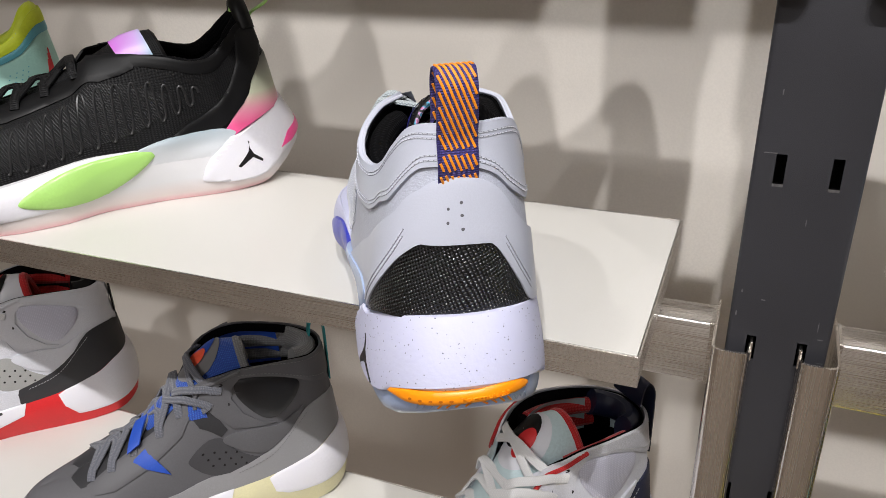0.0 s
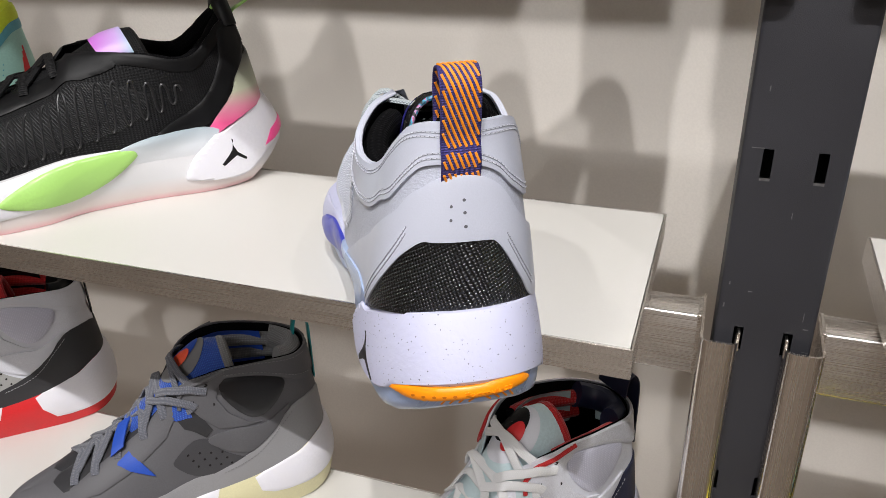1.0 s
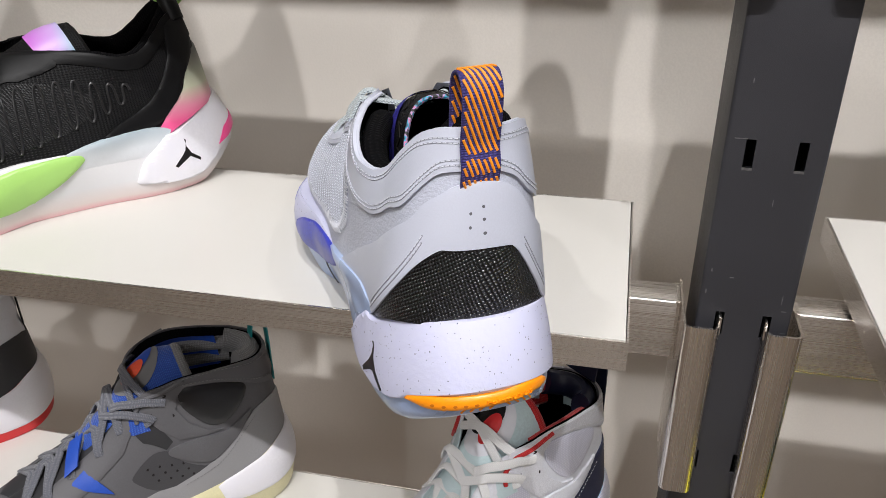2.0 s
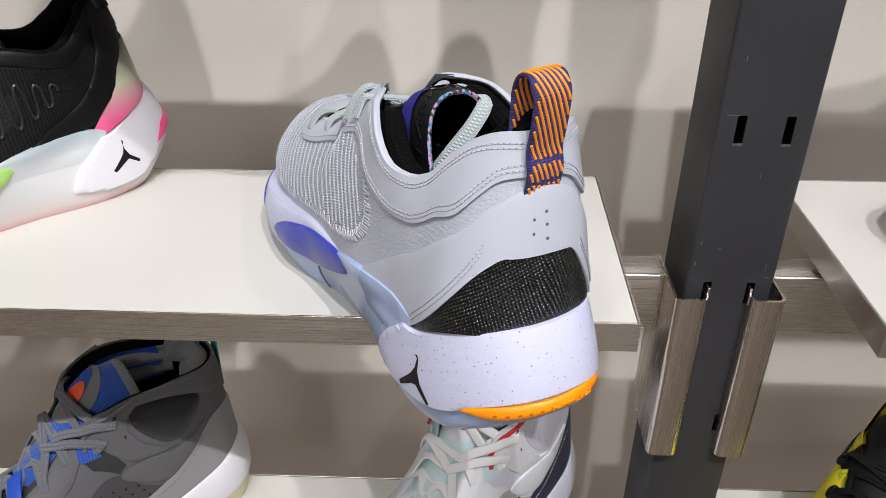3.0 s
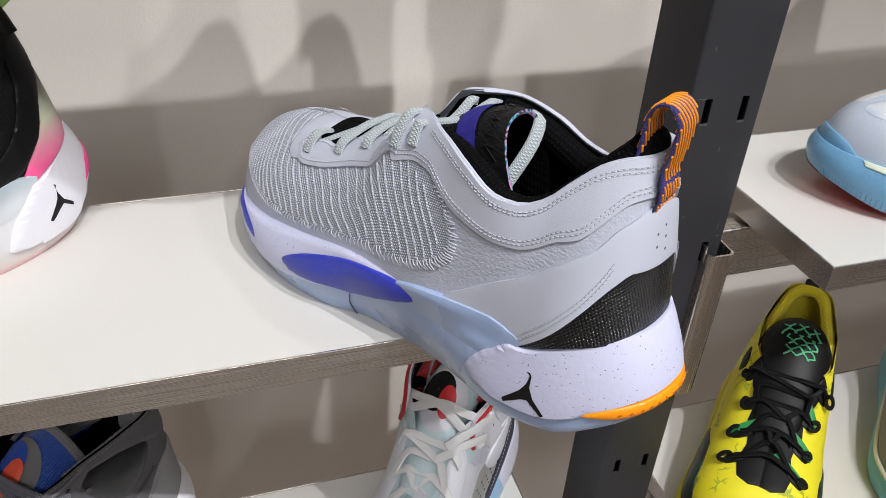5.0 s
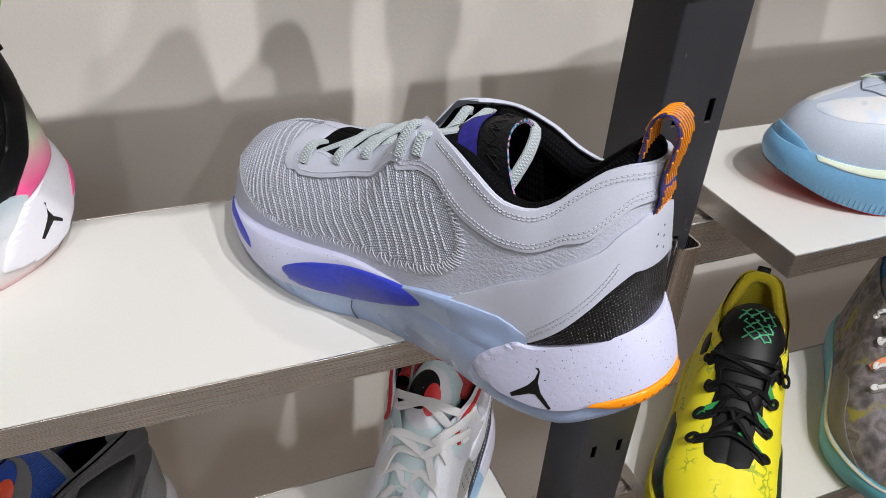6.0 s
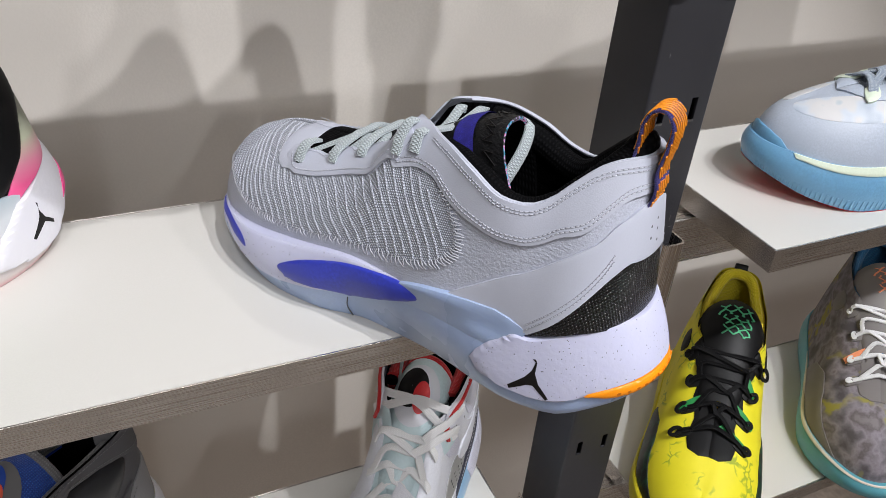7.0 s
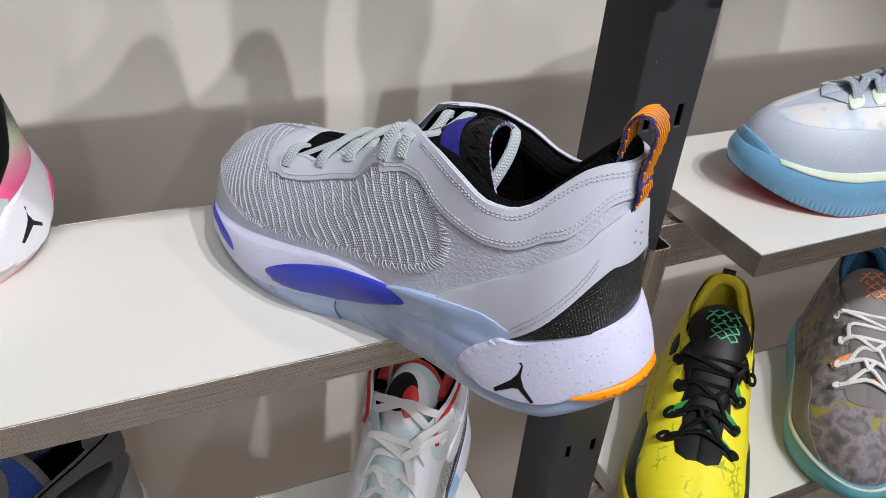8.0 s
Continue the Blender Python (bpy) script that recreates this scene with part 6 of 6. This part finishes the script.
# -- pale blue sneaker on the other shelf
ICE_PRINT = patchy("pale_blue_print", [(0.38, (0.40, 0.46, 0.55)), (0.47, (0.52, 0.57, 0.64)), (0.52, (0.58, 0.58, 0.59)), (0.60, (0.60, 0.595, 0.60)), (0.64, (0.44, 0.50, 0.55))], 34, 0.5, 2)
ICE_SKIN = surface("pale_blue_synthetic", (0.42, 0.47, 0.56), 0.45, vary=0.06, big=30, fine=700, bump=0.1)
SKY_SOLE = surface("cloudy_blue_rubber", (0.16, 0.36, 0.56), 0.35, vary=0.06, glow_through=0.3)
MINT_CREAM = surface("mint_cream_rubber", (0.66, 0.74, 0.60), 0.4, vary=0.03)
BLUE_LACE = woven("grey_blue_lace", (0.26, 0.31, 0.38), (0.42, 0.48, 0.55), 0.0014, 0.8)


def blue_shoe():
    root = thing("sneaker", "pale blue low sneaker with cloudy blue toothed sole", "sneaker", "shoes on display", (0.4740, 0.0133, TOP), 163.3)
    upper, sole = low_lasts()
    body(root, upper, sole, ICE_SKIN, SKY_SOLE, GREY_TERRY)
    laid(root, upper, "printed_panel", [(.45, .62), (.40, .50), (.36, .46), (.32, .42), (.27, .30), (.22, .40), (.23, .70), (.30, .66), (.36, .78), (.42, .86), (.47, .80)], ICE_PRINT, 0.0004, smooth=3, label="pale printed side panel")
    laid(root, upper, "lace_stay", [(.365, .80), (.345, .68), (.31, .62), (.26, .62), (.235, .70), (.228, .99), (.26, .93), (.31, .86), (.352, .86), (.36, .99), (.39, .99)], ICE_SKIN, 0.0016, 0.0006)
    for a in (.345, .318, .290, .262):
        laid(root, upper, "lace_keeper", [(a - .008, .70), (a + .006, .66), (a + .009, .84), (a - .005, .86)], MINT_CREAM, 0.0030, 0.0010, smooth=3)
    laid(root, upper, "throat", [(.235, .84), (.36, .86), (.365, .99), (.235, .99)], BLUE_LACE, 0.0006)
    cap = [(.42, .0), (.445, .16), (.47, .23), (.5, .26), (.53, .23), (.555, .16), (.58, .0)]
    laid(root, upper, "toe_cap", cap, SKY_SOLE, 0.0022, both=False, label="moulded blue toe cap")
    strip = [(.415, 1.0), (.41, .86), (.358, .80), (.319, .78), (.28, .78), (.2, .78), (.12, .80), (.12, 1.0), (.28, 1.0)]
    laid(root, sole, "cream_strip", strip, MINT_CREAM, 0.0014, label="mint cream foxing strip")
    bm = bmesh.new()
    for flip in (0, 1):
        for ph in np.arange(0.06, 0.47, 0.0056):
            a = 1 - ph if flip else ph
            q, nn = sole.at(np.array(a), np.array(0.10), np.array(0.0001)), sole.normal(np.array(a), np.array(0.10))
            up = sole.at(np.array(a), np.array(0.22), np.array(-0.0004))
            sweep(bm, [q - (up - q) * 0.6, q, up], 0.0021, 0.0012, [nn] * 3, sides=5)
    part("sole_teeth", bm, SKY_SOLE, root, "row of small blue sole teeth")["kind"] = "stuff"
    bm = bmesh.new()
    cap_over(bm, sole, 0.0, 0.0008, up=False)
    part("tread", bm, RED_FLAT, root, "red tread")
    flap(root, [0.085, 0.11, 0.14, 0.17], [0.142, 0.148, 0.13, 0.108], [0.027, 0.027, 0.023, 0.016], [0.09, 0.095, 0.10, 0.096], [0.0] * 4, ICE_SKIN, GREY_TERRY, GREY_TERRY, label="pale blue tongue")
    lace_up(root, upper, [(.345, .76), (.318, .76), (.290, .77), (.262, .80)], BLUE_LACE, 0.0078)
    return root


blue_shoe()

# -- mint sneaker further along
MINT_SKIN = surface("mint_green_synthetic", (0.33, 0.56, 0.50), 0.5, vary=0.05, fine=600, bump=0.1)
MINT_SOLE = surface("bright_mint_rubber", (0.25, 0.68, 0.56), 0.4, vary=0.04, glow_through=0.2)
ACID = surface("acid_yellow_cloth", (0.62, 0.72, 0.03), 0.6, vary=0.08)


def mint_shoe():
    root = thing("sneaker", "mint green sneaker with acid yellow collar and red mark", "sneaker", "shoes on display", (-0.592, 0.195, TOP), 230)
    upper, sole = low_lasts()
    body(root, upper, sole, MINT_SKIN, MINT_SOLE, ACID)
    laid(root, upper, "collar_band", [(.22, .86), (.15, .84), (.05, .84), (0, .84), (0, 1), (.1, 1), (.22, 1)], ACID, 0.0016, label="acid yellow collar band")
    laid(root, upper, "cuff", [(.22, .76), (.15, .74), (.05, .74), (0, .74), (0, .84), (.1, .84), (.22, .86)], TEAL_RUBBER, 0.0012)
    for s in (0, 1, 2):
        laid(root, upper, "mark", [(.052 + .007 * s, .30), (.058 + .007 * s, .30), (.050 + .005 * s, .58 - .05 * s), (.046 + .005 * s, .58 - .05 * s)], RED_FLAT, 0.0004, label="small red printed mark")
    for k in range(12):
        a, b = .10 + .010 * (k % 4) + 0.003 * (k // 4), .56 - .05 * (k // 4)
        ring = [(a + 0.0012 * math.cos(t), b + 0.008 * math.sin(t)) for t in np.linspace(0, 2 * math.pi, 8, endpoint=False)]
        laid(root, upper, "perforation", ring, TEAL_RUBBER, 0.0002)
    return root


mint_shoe()


def plain_shoe(place, heading, high, colour, sole_colour, label, length=0.29):
    root = thing("sneaker", label, "sneaker", "shoes on the upper shelf", place, heading)
    k = 1.35 if high else 1.0
    upper = Last(length,
                 [(0, .037), (.2, .041), (.4, .041), (.75, .05), (1, .04)], [(0, .037), (.2, .038), (.4, .038), (.75, .046), (1, .04)],
                 [(0, .05), (.2, .04), (.5, .035), (1, .026)],
                 [(0, .022), (.1, .026), (.25, .028), (.38, .026), (.45, .02), (.5, .01), (.58, 0), (1, 0)],
                 [(.0, .13 * k), (.1, .125 * k), (.2, .108 * k), (.3, .112 * k), (.42, .13 * k), (.52, .107 * (0.5 + k / 2)), (.7, .085), (.85, .068), (1, .05)],
                 heel_in=0.05, toe_in=0.1, bulge=[(0, .2), (.3, .3), (.5, .8), (.65, 1), (1, 1)], toe_round=0.28)
    sole = Last(length + 0.006,
                [(0, .036), (.2, .042), (.45, .039), (.73, .053), (1, .042)], [(0, .036), (.2, .040), (.45, .037), (.73, .049), (1, .040)],
                [(0, .006), (.1, .001), (.2, 0), (.8, 0), (1, .012)],
                [(0, .038), (.2, .041), (.4, .041), (.75, .050), (1, .041)], [(0, .052), (.2, .042), (.5, .037), (1, .028)],
                heel_in=0.0, toe_in=0.0, bulge=[(0, .3), (1, .3)], toe_round=0.28, push=lambda u, r: 0.004 * np.sin(np.pi * np.clip(r, 0, 1)))
    part("upper", skin(upper, n=72, m=10), surface("shoe_upper", colour, 0.6), root)
    bm = skin(sole, n=72, m=6)
    cap_over(bm, sole, 0.0, up=False)
    cap_over(bm, sole, 1.0)
    part("midsole", bm, surface("shoe_sole", sole_colour, 0.5), root)
    return root


for x, y, heading, high in ((-0.87, 0.15, 225, False), (-0.59, 0.15, 225, True), (-0.31, 0.15, 225, True), (-0.035, 0.15, 225, False), (0.585, 0.095, 172, True)):
    plain_shoe((x, y, TOP + PITCH), heading, high, (0.2, 0.2, 0.2), (0.5, 0.5, 0.5), "dark sneaker standing on the shelf above")
